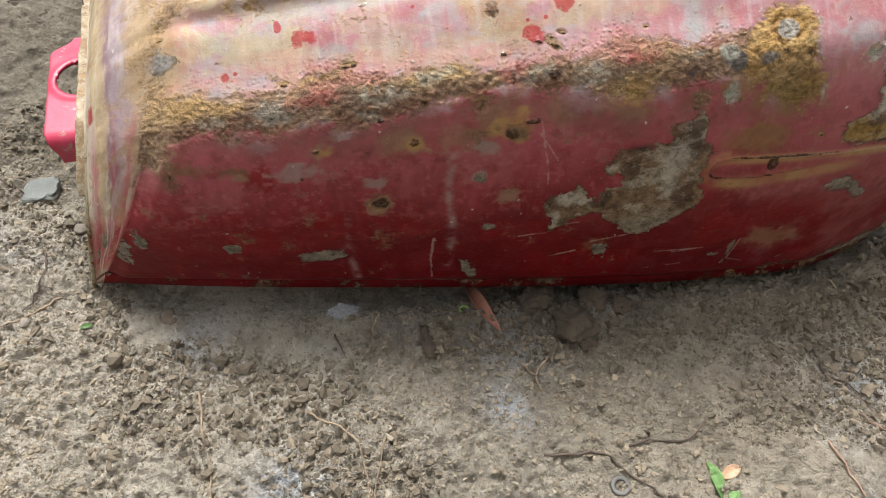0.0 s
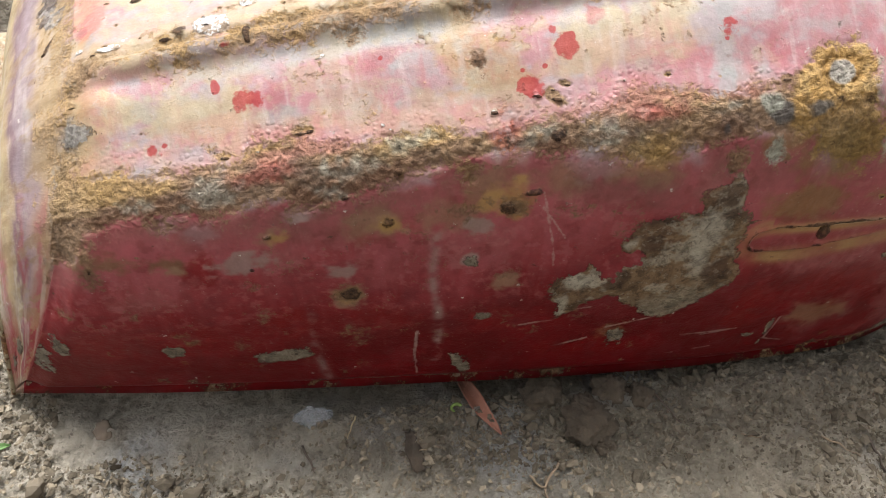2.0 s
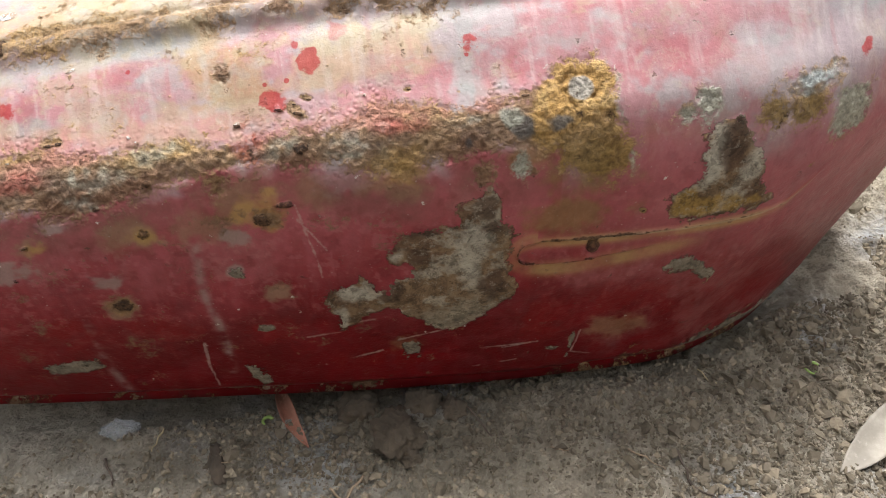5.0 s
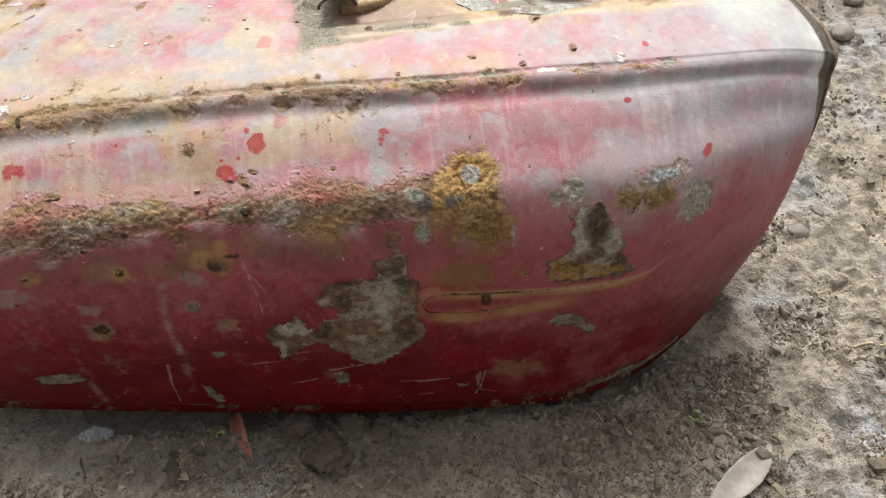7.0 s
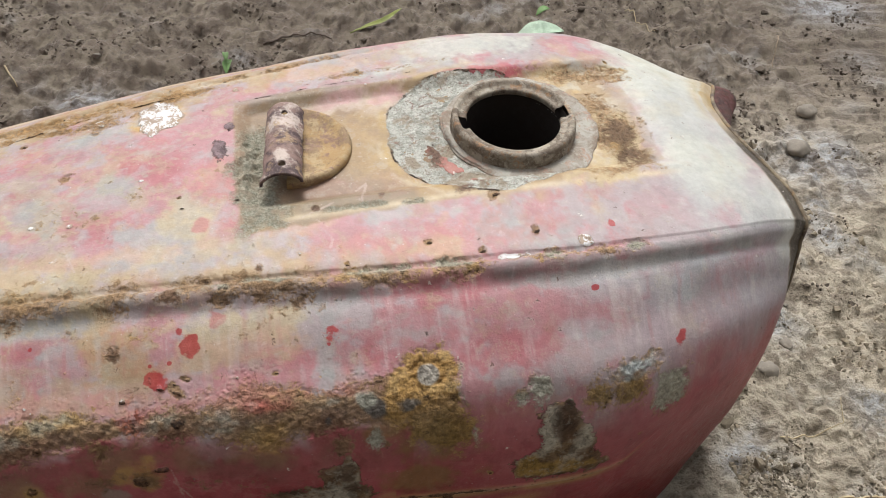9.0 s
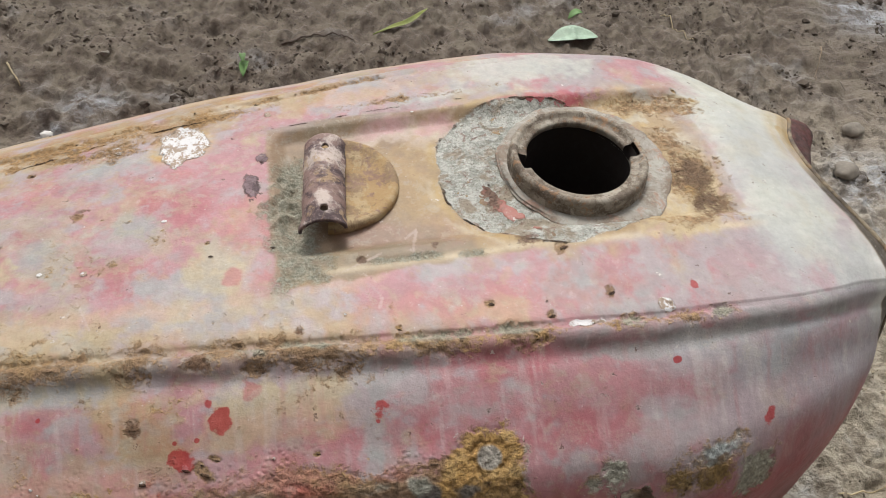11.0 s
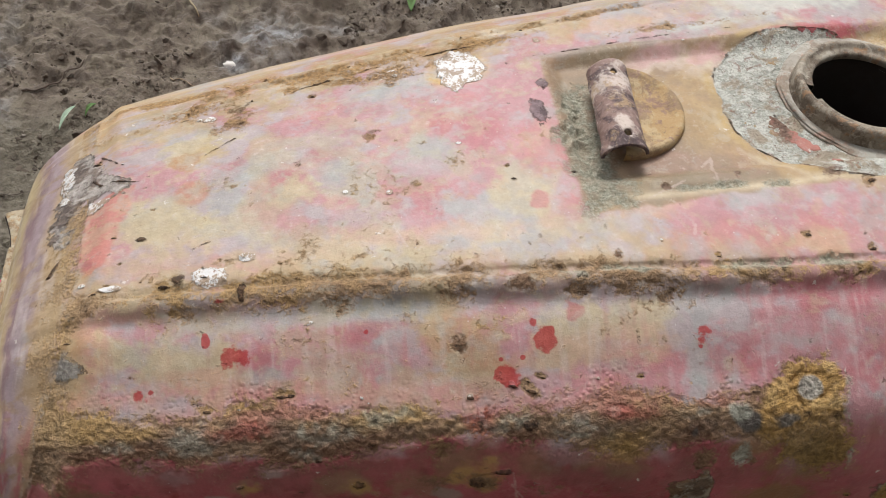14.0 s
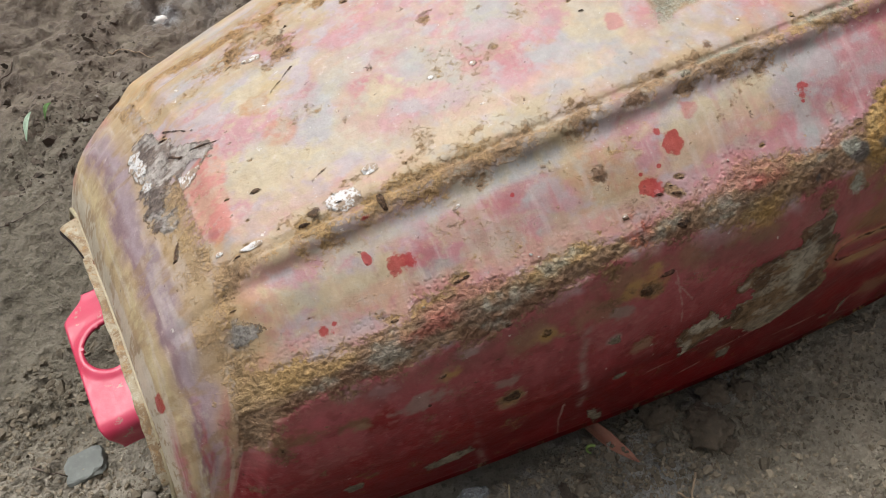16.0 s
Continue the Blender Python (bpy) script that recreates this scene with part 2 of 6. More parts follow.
def smooth(a, b, x):
    t = np.clip((np.asarray(x, float) - a) / (b - a), 0, 1)
    return t * t * (3 - 2 * t)


def half_width(x):
    return pchip(x, [-.30, -.22, -.156, -.09, -.02, .07, .124, .164, .211, .235, .255, .275],
                 [.114, .130, .140, .149, .158, .1665, .169, .162, .144, .132, .117, .084])


def crest(x):
    return pchip(x, [-.30, -.222, -.16, -.09, -.03, .06, .13, .20, .25, .275],
                 [.139, .1600, .1742, .1887, .1976, .2060, .2115, .2125, .206, .200])


def ridge_in(x):
    """How far the crease lies inside the widest line."""
    return pchip(x, [-.30, -.22, -.16, .10, .164, .211, .235, .255, .275], [.078, .079, .080, .078, .074, .060, .050, .037, .006])


def recess(x, y):
    """The sunken panel round the filler: depth."""
    side = .0385 + .10 * (x - .03) * 0.32
    inside = smooth(-.006, .004, x + .008) * smooth(.215, .185, x) * smooth(side + .005, side - .004, np.abs(y))
    return .0045 * inside


INSET = np.array([1.00, .92, .84, .77, .69, .56, .385, .282, .23, .128, .064, .038, .018, .0])
DROP = np.array([.0025, .0040, .0095, .0115, .0145, .021, .030, .043, .053, .080, .098, .118, .137, .160])


def section(xn, v):
    """A point of the shell: xn the station along the tank, v from 0 (middle of the top) over 1 (bottom edge) to 1.6 (underside); y >= 0."""
    xn, v = np.broadcast_arrays(np.asarray(xn, float), np.asarray(v, float))
    w, top, rin = half_width(xn), crest(xn), ridge_in(xn)
    floor = .014 - .014 * smooth(-.28, .1, xn)
    flat = 0.26
    k = np.clip((v - flat) / (1 - flat), 0, 1)
    # along the flank
    knots = np.concatenate([[0], np.cumsum(np.hypot(np.diff(INSET) * .079, np.diff(DROP)))])
    knots /= knots[-1]
    inset, drop = pchip(k, knots, INSET), pchip(k, knots, DROP)
    drop = drop - .0042 * np.exp(-(((k - knots[3]) / .05) ** 2)) * smooth(-.185, -.235, xn)
    high = np.maximum(top - floor, .02)
    scale = pchip(high, [.12, .145, .215], [.140, .138, .192])
    tall = drop + ((high - .036) / .130 - 1) * (drop - .03 + np.sqrt((drop - .03) ** 2 + .018 ** 2) - .0028) / 2
    y = np.where(v < flat, (w - rin) * v / flat, w - rin * inset)
    z = np.where(v < flat, top - .0025 * (np.clip(v / flat, 0, 1) ** 2), top - tall)
    under = np.clip(v - 1, 0, 1)
    y = np.where(under > 0, w * pchip(under, [0, .04, .12, .3, .6, 1], [1, .975, .88, .62, .30, 0]), y)
    z0 = top - (.03 + .130 * (high - .036) / .130)
    z = np.where(under > 0, z0 + pchip(under, [0, .04, .12, .3, .6, 1], [0, -.006, -.005, .02, .06, .07]), z)
    return y, z


REAR, FRONT = -.222, .270


def shell(u, v):
    """u: -1..0 the rear face from its rim to its edge, 0..1 the body, 1..1.06 the turned-in front lip; v: signed, minus the near side."""
    u, v = np.broadcast_arrays(np.asarray(u, float), np.asarray(v, float))
    side, a = np.sign(v) + (v == 0), np.abs(v)
    ub = np.clip(u, 0, 1)
    xn = REAR + (FRONT - REAR) * ub
    y, z = section(xn, a)
    lean = -(.158 - z) * .47
    x = xn + lean * (1 - smooth(0, .34, ub))
    y2, z2 = section(x, a)
    y, z = y2, np.where(ub < .34, z2, z)
    # edges of the rear face are rounded over
    rnd = (1 - smooth(0, .022, ub)) * (a < 1.0)
    z = z - .0035 * rnd * smooth(1.0, .4, a)
    y = y - .0035 * rnd * smooth(.2, .7, a)
    # front lobes are rounded down a little
    nose = smooth(.80, 1.0, ub)
    z = z - .010 * nose ** 2 * smooth(.18, .34, a) * (a < 1.02)
    x = x - .013 * nose ** 2 * smooth(.27, .0, a)
    y = y - .010 * nose * smooth(.72, 1, a)
    y = y - .0045 * smooth(.955, 1.0, a) ** 2 * (a < 1.0001)
    # the tank is a little bent: the far flank runs in towards the front
    bent = pchip(x, [-.28, -.17, -.09, -.005, .05, .136, .177, .215, .256, .28], [-.006, -.009, -.0130, -.0140, -.0110, -.0125, -.0110, -.024, -.0400, -.036])
    y = y + np.where(side > 0, bent * smooth(0, .3, a), 0)
    # the near flank is a little full, its shoulder flatter in the middle
    full = .0034 * np.exp(-(((a - .61) / .13) ** 2)) + .0040 * smooth(.11, .17, x) * np.exp(-(((a - .57) / .10) ** 2)) * smooth(.25, .2, x)
    full = full - .0016 * np.exp(-(((x - .06) / .07) ** 2)) * np.exp(-(((a - .39) / .07) ** 2)) + .0010 * smooth(-.08, -.14, x) * np.exp(-(((a - .43) / .08) ** 2))
    full = full + pchip(x, [.10, .14, .16, .18, .20, .22, .24, .265], [0, .0012, .0038, .0062, .0072, .0058, .0022, 0]) * smooth(.04, .25, a) * smooth(.44, .27, a)
    y = y + np.where((side < 0) & (u > 0), full, 0) * smooth(0, .03, ub)
    # rear face: from the edge to an arched rim
    f = np.clip(-u, 0, 1)
    c = np.clip(a / 1.0, 0, 1)
    rim_y = .106 * pchip(c, [0, .35, .7, 1], [0, .52, .90, 1.0])
    rim_z = pchip(c, [0, .35, .5, .7, .85, 1], [.090, .087, .075, .048, .022, .002])
    rim_x = -.277 - .25 * (.09 - rim_z)
    bulge = .010 * np.sin(np.pi * f) * smooth(1, .2, c)
    x, y, z = x + (rim_x - x) * f - bulge, y + (rim_y - y) * f, z + (rim_z - z) * f + bulge * .4
    # the lip turned in at the front
    g = np.clip((u - 1) / .06, 0, 1)
    x, y, z = x + .004 * np.sin(g * 3.14) - .006 * g, y * (1 - .10 * g), z - .012 * g * (a < .9)
    z = z - .0015 * smooth(.984, 1.0, u) * (a < .30)
    z = z - recess(x, y * side) * (a < .3) * (u > 0)
    return np.stack([x, y * side, z], -1)


# ---- meshes ----
def grid_mesh(name, pts, flip=False, keep=None):
    """A mesh from an (n, m, 3) array of points; keep: which of its faces to keep."""
    n, m = pts.shape[:2]
    i = np.arange(n * m).reshape(n, m)
    f = np.stack([i[:-1, :-1], i[1:, :-1], i[1:, 1:], i[:-1, 1:]], -1).reshape(-1, 4)
    if keep is not None:
        f = f[keep.reshape(-1)]
    if flip:
        f = f[:, ::-1]
    me = bpy.data.meshes.new(name)
    me.vertices.add(n * m)
    me.vertices.foreach_set("co", pts.reshape(-1).astype(np.float32))
    me.loops.add(f.size)
    me.loops.foreach_set("vertex_index", np.ascontiguousarray(f).reshape(-1).astype(np.int32))
    me.polygons.add(len(f))
    me.polygons.foreach_set("loop_start", np.arange(0, f.size, 4, dtype=np.int32))
    me.polygons.foreach_set("use_smooth", np.ones(len(f), bool))
    me.update(calc_edges=True)
    return me


def part(name, mesh, material, parent, label=""):
    """One mesh object under a thing or a part; mesh: a bmesh or a mesh."""
    if isinstance(mesh, bmesh.types.BMesh):
        bm, mesh = mesh, bpy.data.meshes.new(name)
        bm.normal_update()
        bm.to_mesh(mesh)
        bm.free()
        mesh.polygons.foreach_set("use_smooth", [True] * len(mesh.polygons))
    mesh.materials.clear()
    mesh.materials.append(material)
    ob = new(name, mesh)
    ob.parent = parent
    return tagged(ob, label) if label else ob


def thick(ob, depth, offset=-1.0):
    m = ob.modifiers.new("sheet", "SOLIDIFY")
    m.thickness, m.offset = depth, offset
    return ob


TABLE = np.random.RandomState(7).rand(257, 257)
TABLE[256], TABLE[:, 256] = TABLE[0], TABLE[:, 0]


def lattice(x, y):
    """Smooth noise of about -1..1 over the plane."""
    xi, yi = np.floor(x).astype(int), np.floor(y).astype(int)
    fx, fy = x - xi, y - yi
    fx, fy = fx * fx * (3 - 2 * fx), fy * fy * (3 - 2 * fy)
    xi, yi = xi & 255, yi & 255
    a = TABLE[xi, yi] * (1 - fx) + TABLE[xi + 1, yi] * fx
    b = TABLE[xi, yi + 1] * (1 - fx) + TABLE[xi + 1, yi + 1] * fx
    return (a * (1 - fy) + b * fy) * 2 - 1


def fbm(x, y, octaves=4, gain=.55):
    total, amp, norm = 0.0, 1.0, 0.0
    for k in range(octaves):
        total = total + amp * lattice(x * 2**k + 17.3 * k, y * 2**k + 41.7 * k)
        norm += amp
        amp *= gain
    return total / norm * 1.5


# ---- the fuel tank ----
tank = new("fuel_tank")
tank.matrix_world = TANK_AT
tagged(tank, "rusty motorcycle fuel tank, flaking pink and red paint, on earth", "fuel tank")
us = np.concatenate([np.linspace(-1, -.02, 80), np.linspace(0, 1, 780), 1 + np.linspace(.006, .06, 8)])
vs = np.concatenate([-1 - np.linspace(1, .02, 24), np.linspace(-1, .40, 640), np.linspace(.407, 1, 80), 1 + np.linspace(.02, 1, 20)])
U, V = np.meshgrid(us, vs, indexing="ij")
S = shell(U, V)
# the plane of the paint: metres along and across
PX = np.where(U < 0, -.232 + U * .055, S[..., 0])
PQ = V * .30
WOB = fbm(PX * 130, PQ * 130, 4)
WOB2 = fbm(PX * 45 + 9, PQ * 45 + 5, 4)


def blobs(rows, rag=.45):
    """Ragged patches: x and v of the middle, half length and half breadth in mm, turn in degrees."""
    out = np.full(PX.shape, -3.0)
    for x, v, rx, rq, turn in rows:
        c, s = np.cos(radians(turn)), np.sin(radians(turn))
        dx, dq = PX - x, PQ - v * .30
        far = np.hypot((dx * c + dq * s) / (rx * .001), (dq * c - dx * s) / (rq * .001))
        out = np.maximum(out, 1 - far)
    near = out > -2.5
    return np.where(near, out + rag * (.6 * WOB + .6 * WOB2) * np.clip(1.6 + out, 0, 1), out)


def box(x0, x1, v0, v1, soft=.010):
    """1 inside a range of x and v, 0 outside."""
    return (smooth(x0 - soft, x0 + soft, PX) * smooth(x1 + soft, x1 - soft, PX)
            * smooth(v0 - soft / .3, v0 + soft / .3, V) * smooth(v1 + soft / .3, v1 - soft / .3, V))


def strokes(rows, half=.0006):
    """Scratches: x, v at both ends, strength."""
    out = np.zeros(PX.shape)
    for x0, v0, x1, v1, k in rows:
        ax, aq, bx, bq = x0, v0 * .3, x1, v1 * .3
        dx, dq = bx - ax, bq - aq
        t = np.clip(((PX - ax) * dx + (PQ - aq) * dq) / (dx * dx + dq * dq), 0, 1)
        far = np.hypot(PX - ax - t * dx + WOB2 * .001, PQ - aq - t * dq)
        out = np.maximum(out, k * np.exp(-((far / half) ** 2)))
    return out


def patch(points, rag=.0012, unit=.004):
    """A ragged patch with corners at (x, v): positive inside, 1 for each unit of depth."""
    p = np.array(points) * (1, .30)
    out = np.full(PX.shape, -5.0)
    at = (PX > p[:, 0].min() - .02) & (PX < p[:, 0].max() + .02) & (PQ > p[:, 1].min() - .02) & (PQ < p[:, 1].max() + .02)
    x, q = PX[at] + rag * .6 * WOB2[at], PQ[at] + rag * .6 * WOB[at]
    far, inside = np.full(x.shape, 1.0), np.zeros(x.shape, bool)
    for (ax, aq), (bx, bq) in zip(p, np.roll(p, -1, 0)):
        dx, dq = bx - ax, bq - aq
        t = np.clip(((x - ax) * dx + (q - aq) * dq) / (dx * dx + dq * dq + 1e-12), 0, 1)
        far = np.minimum(far, np.hypot(x - ax - t * dx, q - aq - t * dq))
        inside ^= ((aq > q) != (bq > q)) & (x < dx * (q - aq) / (dq + 1e-12) + ax)
    out[at] = (np.where(inside, far, -far) + rag * .4 * WOB[at]) / unit
    return out


A = np.abs(V)
near_side = V < 0
n1, n2, n3 = fbm(PX * 22, PQ * 22, 4), fbm(PX * 60 + 3, PQ * 60, 4), fbm(PX * 330 + 5, PQ * 330, 4)
n5, n6 = fbm(PX * 38 + 11, PQ * 38 + 4, 4), fbm(PX * 95 + 7, PQ * 95 + 2, 4)
streak = fbm(PX * 240 + 3, PQ * 26, 4)
COAT, CRUST = np.zeros(PX.shape + (3,)), np.zeros(PX.shape + (3,))
PINK, CRIMSON, LILAC, SLATE_GREY, STRAW_TONE, OCHRE = (.375, .175, .190), (.345, .092, .108), (.335, .280, .285), (.280, .292, .282), (.40, .330, .190), (.355, .245, .095)
PEACH, SALMON, CREAM, TAN_TONE, DEEP_RED, DULL_RED = (.425, .280, .205), (.40, .145, .118), (.43, .44, .40), (.225, .155, .088), (.125, .0034, .0056), (.290, .045, .056)


def lay(layer, colour, mask, k=1.0):
    m = np.clip(mask, 0, 1)[..., None] * k
    layer += (np.array(colour) - layer) * m


def dabs(rows, rag=.8, soft=.45):
    """Soft clouds of colour."""
    return smooth(-soft, soft, blobs(rows, rag) + .40 * n6 + .30 * n3 + .10 * streak)


# where the crust along the shoulder begins and ends
up_v = np.interp(PX, [-.236, -.222, -.208, -.194, -.181, -.167, -.158, -.144, -.133, -.11, -.09, -.071, -.05, -.03, -.018, 0, .0106, .024, .042], [.44, .434, .432, .447, .455, .455, .426, .432, .452, .452, .448, .474, .462, .458, .438, .44, .461, .45, .463])
lo_v = np.interp(PX, [-.236, -.228, -.21, -.197, -.178, -.156, -.136, -.114, -.093, -.072, -.052, -.032, -.012, .0095, .03, .05, .09], [.585, .53, .512, .514, .528, .522, .535, .521, .512, .50, .512, .522, .54, .524, .518, .52, .53])
fade = np.where(PX < .05, smooth(.010, -.040, A - lo_v + .03 * n2 + .015 * n6), smooth(.59, .46, A + .035 * n1 + .02 * n2 + .012 * streak))
fade = np.where(U < 0, np.clip(1.0 - 1.0 * smooth(.50, .85, A + .06 * n1) + .4 * fbm(PX * 150 + 1, PQ * 9, 3), 0, 1), fade)
# red flank: deep below, dulled and bruised higher up
lay(COAT, DEEP_RED, np.ones(PX.shape))
lay(COAT, (.195, .006, .010), smooth(-.1, .5, n1 + .3 * n6), .6)
lay(COAT, DULL_RED, smooth(.84, .60, A + .07 * n1 + .05 * n2 + .02 * streak), .85)
lay(COAT, (.385, .115, .130), smooth(.72, .53, A + .06 * n5 + .05 * n6 + .03 * streak), .65)
lay(COAT, (.30, .090, .100), smooth(.15, .6, streak + .4 * n2) * smooth(.9, .6, A), .22)
HAZE_DABS = [(-.160, -.608, 13.6, 9, 0), (.092, -.875, 19, 11, 0), (-.089, -.613, 12, 8, 0), (-.073, -.643, 13, 11, 0), (.010, -.575, 5, 13, 0), (-.128, -.645, 8.5, 4.5, 0), (-.016, -.566, 18, 8, 0), (-.041, -.569, 12, 8, 0),
             (.099, -.745, 26, 13, 0), (.14, -.80, 22, 26, 0), (.18, -.72, 22, 40, 0), (-.21, -.69, 14, 8, 0), (.16, -.93, 40, 10, 0)]
lay(COAT, (.29, .115, .110), dabs(HAZE_DABS, 1.4, .8) * np.clip(.7 + .7 * n6 + .5 * n3, 0, 1), .40)
FRESH = [(-.1875, -.622, 8, 10, 0), (-.156, -.775, 9, 11, 0), (-.071, -.815, 10, 10, 0), (-.113, -.775, 12, 9, 0), (.051, -.844, 10, 14, 0), (-.02, -.90, 18, 8, 0), (-.20, -.80, 14, 14, 0), (.085, -.80, 16, 10, 0)]
lay(COAT, (.185, .0045, .0060), dabs(FRESH, .9, .35), .75)
lay(COAT, (.42, .15, .155), smooth(.25, .6, n3 + .5 * n6) * smooth(.90, .62, A) * near_side, .30)
lay(COAT, (.16, .020, .026), smooth(.2, .6, fbm(PX * 150 + 17, PQ * 150, 4) + .3 * n5) * smooth(.45, .55, A), .40)
lay(COAT, (.34, .120, .130), box(.075, .23, -.74, -.50, .03) * np.clip(.75 + .5 * n5 + .3 * n6, 0, 1), .55)
stained = smooth(-.01, .02, A - lo_v) * smooth(.10, .02, A - lo_v + .03 * n1 + .02 * n6) * smooth(.09, .04, PX) * near_side * (U > -.02)
lay(COAT, (.165, .070, .058), stained * np.clip(.8 + .7 * n2 + .5 * n6, 0, 1), .75)
lay(COAT, (.225, .150, .085), np.clip(dabs([(-.088, -.578, 12, 8, 0), (-.117, -.575, 12, 7, 0), (-.075, -.545, 12, 9, 0), (-.05, -.54, 10, 7, 0), (-.015, -.545, 12, 7, 0)], .9, .6), 0, 1), .55)
lay(COAT, (.30, .185, .190), dabs([(-.103, -.520, 8, 5, 0), (-.194, -.525, 7, 6, 0), (-.184, -.549, 8, 5, 0), (-.145, -.545, 8, 4, 0), (-.035, -.53, 8, 5, 0)], .8, .5), .55)
lay(COAT, (.285, .215, .195), dabs([(-.171, -.613, 9, 7, 0), (-.133, -.657, 6, 4.5, 0), (-.078, -.601, 5, 3.5, 0), (-.080, -.662, 3, 5, 0), (-.145, -.550, 4, 2.5, 0), (-.074, -.796, 3, 2.6, 0)], .8, .35), .70)
lay(COAT, (.27, .165, .085), dabs([(.090, -.873, 14, 7, 0), (-.011, -.870, 7, 6, 0)], 1.1, .6), .5)
lay(COAT, (.135, .095, .040), dabs([(-.222, -.585, 12, 7, 0), (-.198, -.60, 7, 5, 0)], .7), .7)
lay(COAT, (.205, .125, .050), dabs([(.062, -.555, 15, 12, 0), (.055, -.62, 16, 8, 0), (.045, -.52, 12, 8, 0)], .9, .6), .75)
lay(COAT, (.26, .155, .10), dabs([(-.158, -.573, 7, 5, 0), (-.112, -.579, 6, 5, 0), (-.066, -.715, 5, 4.5, 0), (-.200, -.614, 6, 4, 0), (-.130, -.710, 6.5, 6.5, 0)], .9), .8)
lay(COAT, (.37, .225, .075), dabs([(-.065, -.568, 8.5, 7, 0), (-.112, -.580, 5, 3.6, 0), (-.155, -.577, 5, 3, 0), (-.011, -.527, 8, 5.5, 0), (-.130, -.710, 4.5, 4.5, 0)], .7), .75)
# bleached coat: pink and lilac clouds, with straw, slate grey and salmon in their places
TOP = np.zeros(COAT.shape)
lay(TOP, LILAC, np.ones(PX.shape))
lay(TOP, PINK, smooth(-.3, .3, n5 + .5 * n6 + .3 * n3), .85)
lay(TOP, SLATE_GREY, smooth(.15, .55, fbm(PX * 45 + 21, PQ * 45 + 9, 4) + .2 * streak), .55)
lay(TOP, STRAW_TONE, smooth(.25, .7, n1 + .4 * n6), .45)
PINK_DABS = [(-.125, -.383, 32, 11, 0), (-.047, -.010, 20, 22, 0), (-.131, -.070, 17, 15, 0), (-.104, -.128, 21, 20, 0), (-.082, -.172, 13, 12, 0), (-.131, -.144, 12, 14, 0), (-.012, -.418, 19, 7.5, 0), (.054, -.362, 28, 17, 0),
             (-.110, .082, 19, 22, 0), (-.058, .090, 16, 16, 0), (-.012, -.137, 9, 13, 0), (.052, -.214, 38, 8, 0), (.115, -.40, 34, 14, 0), (.10, .27, 40, 14, 0)]
lay(TOP, PINK, dabs(PINK_DABS), .8)
LILAC_DABS = [(.188, -.234, 19, 14, 0), (-.123, .012, 20, 14, 0), (-.076, -.058, 15, 12, 0), (-.104, -.148, 12, 8, 0), (.184, -.177, 21, 13, 0), (.15, -.33, 22, 12, 0), (.19, -.38, 26, 26, 0), (.13, -.45, 20, 8, 0)]
lay(TOP, LILAC, dabs(LILAC_DABS), .7)
CRIMSON_DABS = [(-.121, -.007, 10, 6, 0), (-.138, -.051, 9, 11, 0), (-.078, -.131, 13, 11, 0), (-.047, -.010, 12, 12, 0), (-.152, -.383, 8, 10, 0), (-.109, -.426, 6, 4, 0), (.064, -.323, 22, 8, 0), (-.155, .010, 8, 8, 0),
                (.136, .133, 18, 4, 0), (.02, -.41, 16, 6, 0), (.09, -.43, 20, 8, 0), (-.105, -.345, 10, 5, 0)]
lay(TOP, CRIMSON, dabs(CRIMSON_DABS, .9, .6), .6)
# the long rows near v -.31 also grey the shaded strip under the crease
GREY_DABS = [(-.125, -.312, 36, 4.5, 0), (-.096, .149, 14, 9, 0), (-.073, -.029, 9, 8, 0), (-.112, -.061, 9, 9, 0), (-.148, -.013, 9, 10, 0), (-.097, -.318, 17, 4.5, 0), (.016, -.418, 4.5, 13, 0), (-.103, -.093, 5, 9, 0),
             (-.146, -.407, 10, 5, 0), (-.063, -.438, 5, 6, 0), (.16, -.31, 40, 5, 0), (.19, -.34, 12, 18, 0), (.12, -.315, 20, 4, 0)]
lay(TOP, SLATE_GREY, dabs(GREY_DABS), .7)
STRAW_DABS = [(-.177, .067, 13, 24, 0), (-.183, -.103, 15, 20, 0), (-.205, -.371, 14, 14, 0), (-.178, -.384, 18, 10, 0), (-.033, -.365, 12, 14, 0), (-.042, -.142, 12, 12, 0), (-.106, -.236, 39, 8, 0), (-.193, -.265, 26, 7, 0),
              (-.019, -.343, 25, 8, 0), (-.118, -.212, 22, 8, 0), (-.133, -.080, 9, 8, 0), (.074, -.239, 12, 5, 0), (-.118, .255, 34, 14, 0), (-.02, .27, 40, 10, 0)]
lay(TOP, (.41, .335, .215), dabs(STRAW_DABS), .82)
OCHRE_DABS = [(-.180, .175, 29, 11, 0), (-.080, .250, 20, 14, 0), (-.065, -.390, 9, 16, 0), (-.079, -.365, 8, 16, 0), (-.002, -.224, 17, 9, 0), (-.170, .050, 8, 12, 0), (-.186, -.240, 10, 5, 0), (-.02, -.25, 18, 4, 0), (-.13, .29, 40, 10, 0)]
lay(TOP, OCHRE, dabs(OCHRE_DABS, .9, .6), .6)
SALMON_DABS = [(.088, -.225, 25, 8, 0), (.047, -.232, 26, 6, 0), (-.022, -.049, 11, 14, 0), (-.064, .060, 10, 10, 0), (-.121, .124, 17, 12, 0), (-.006, -.150, 13, 6, 0), (-.155, .29, 30, 12, 0)]
lay(TOP, SALMON, dabs(SALMON_DABS, .9, .7), .42)
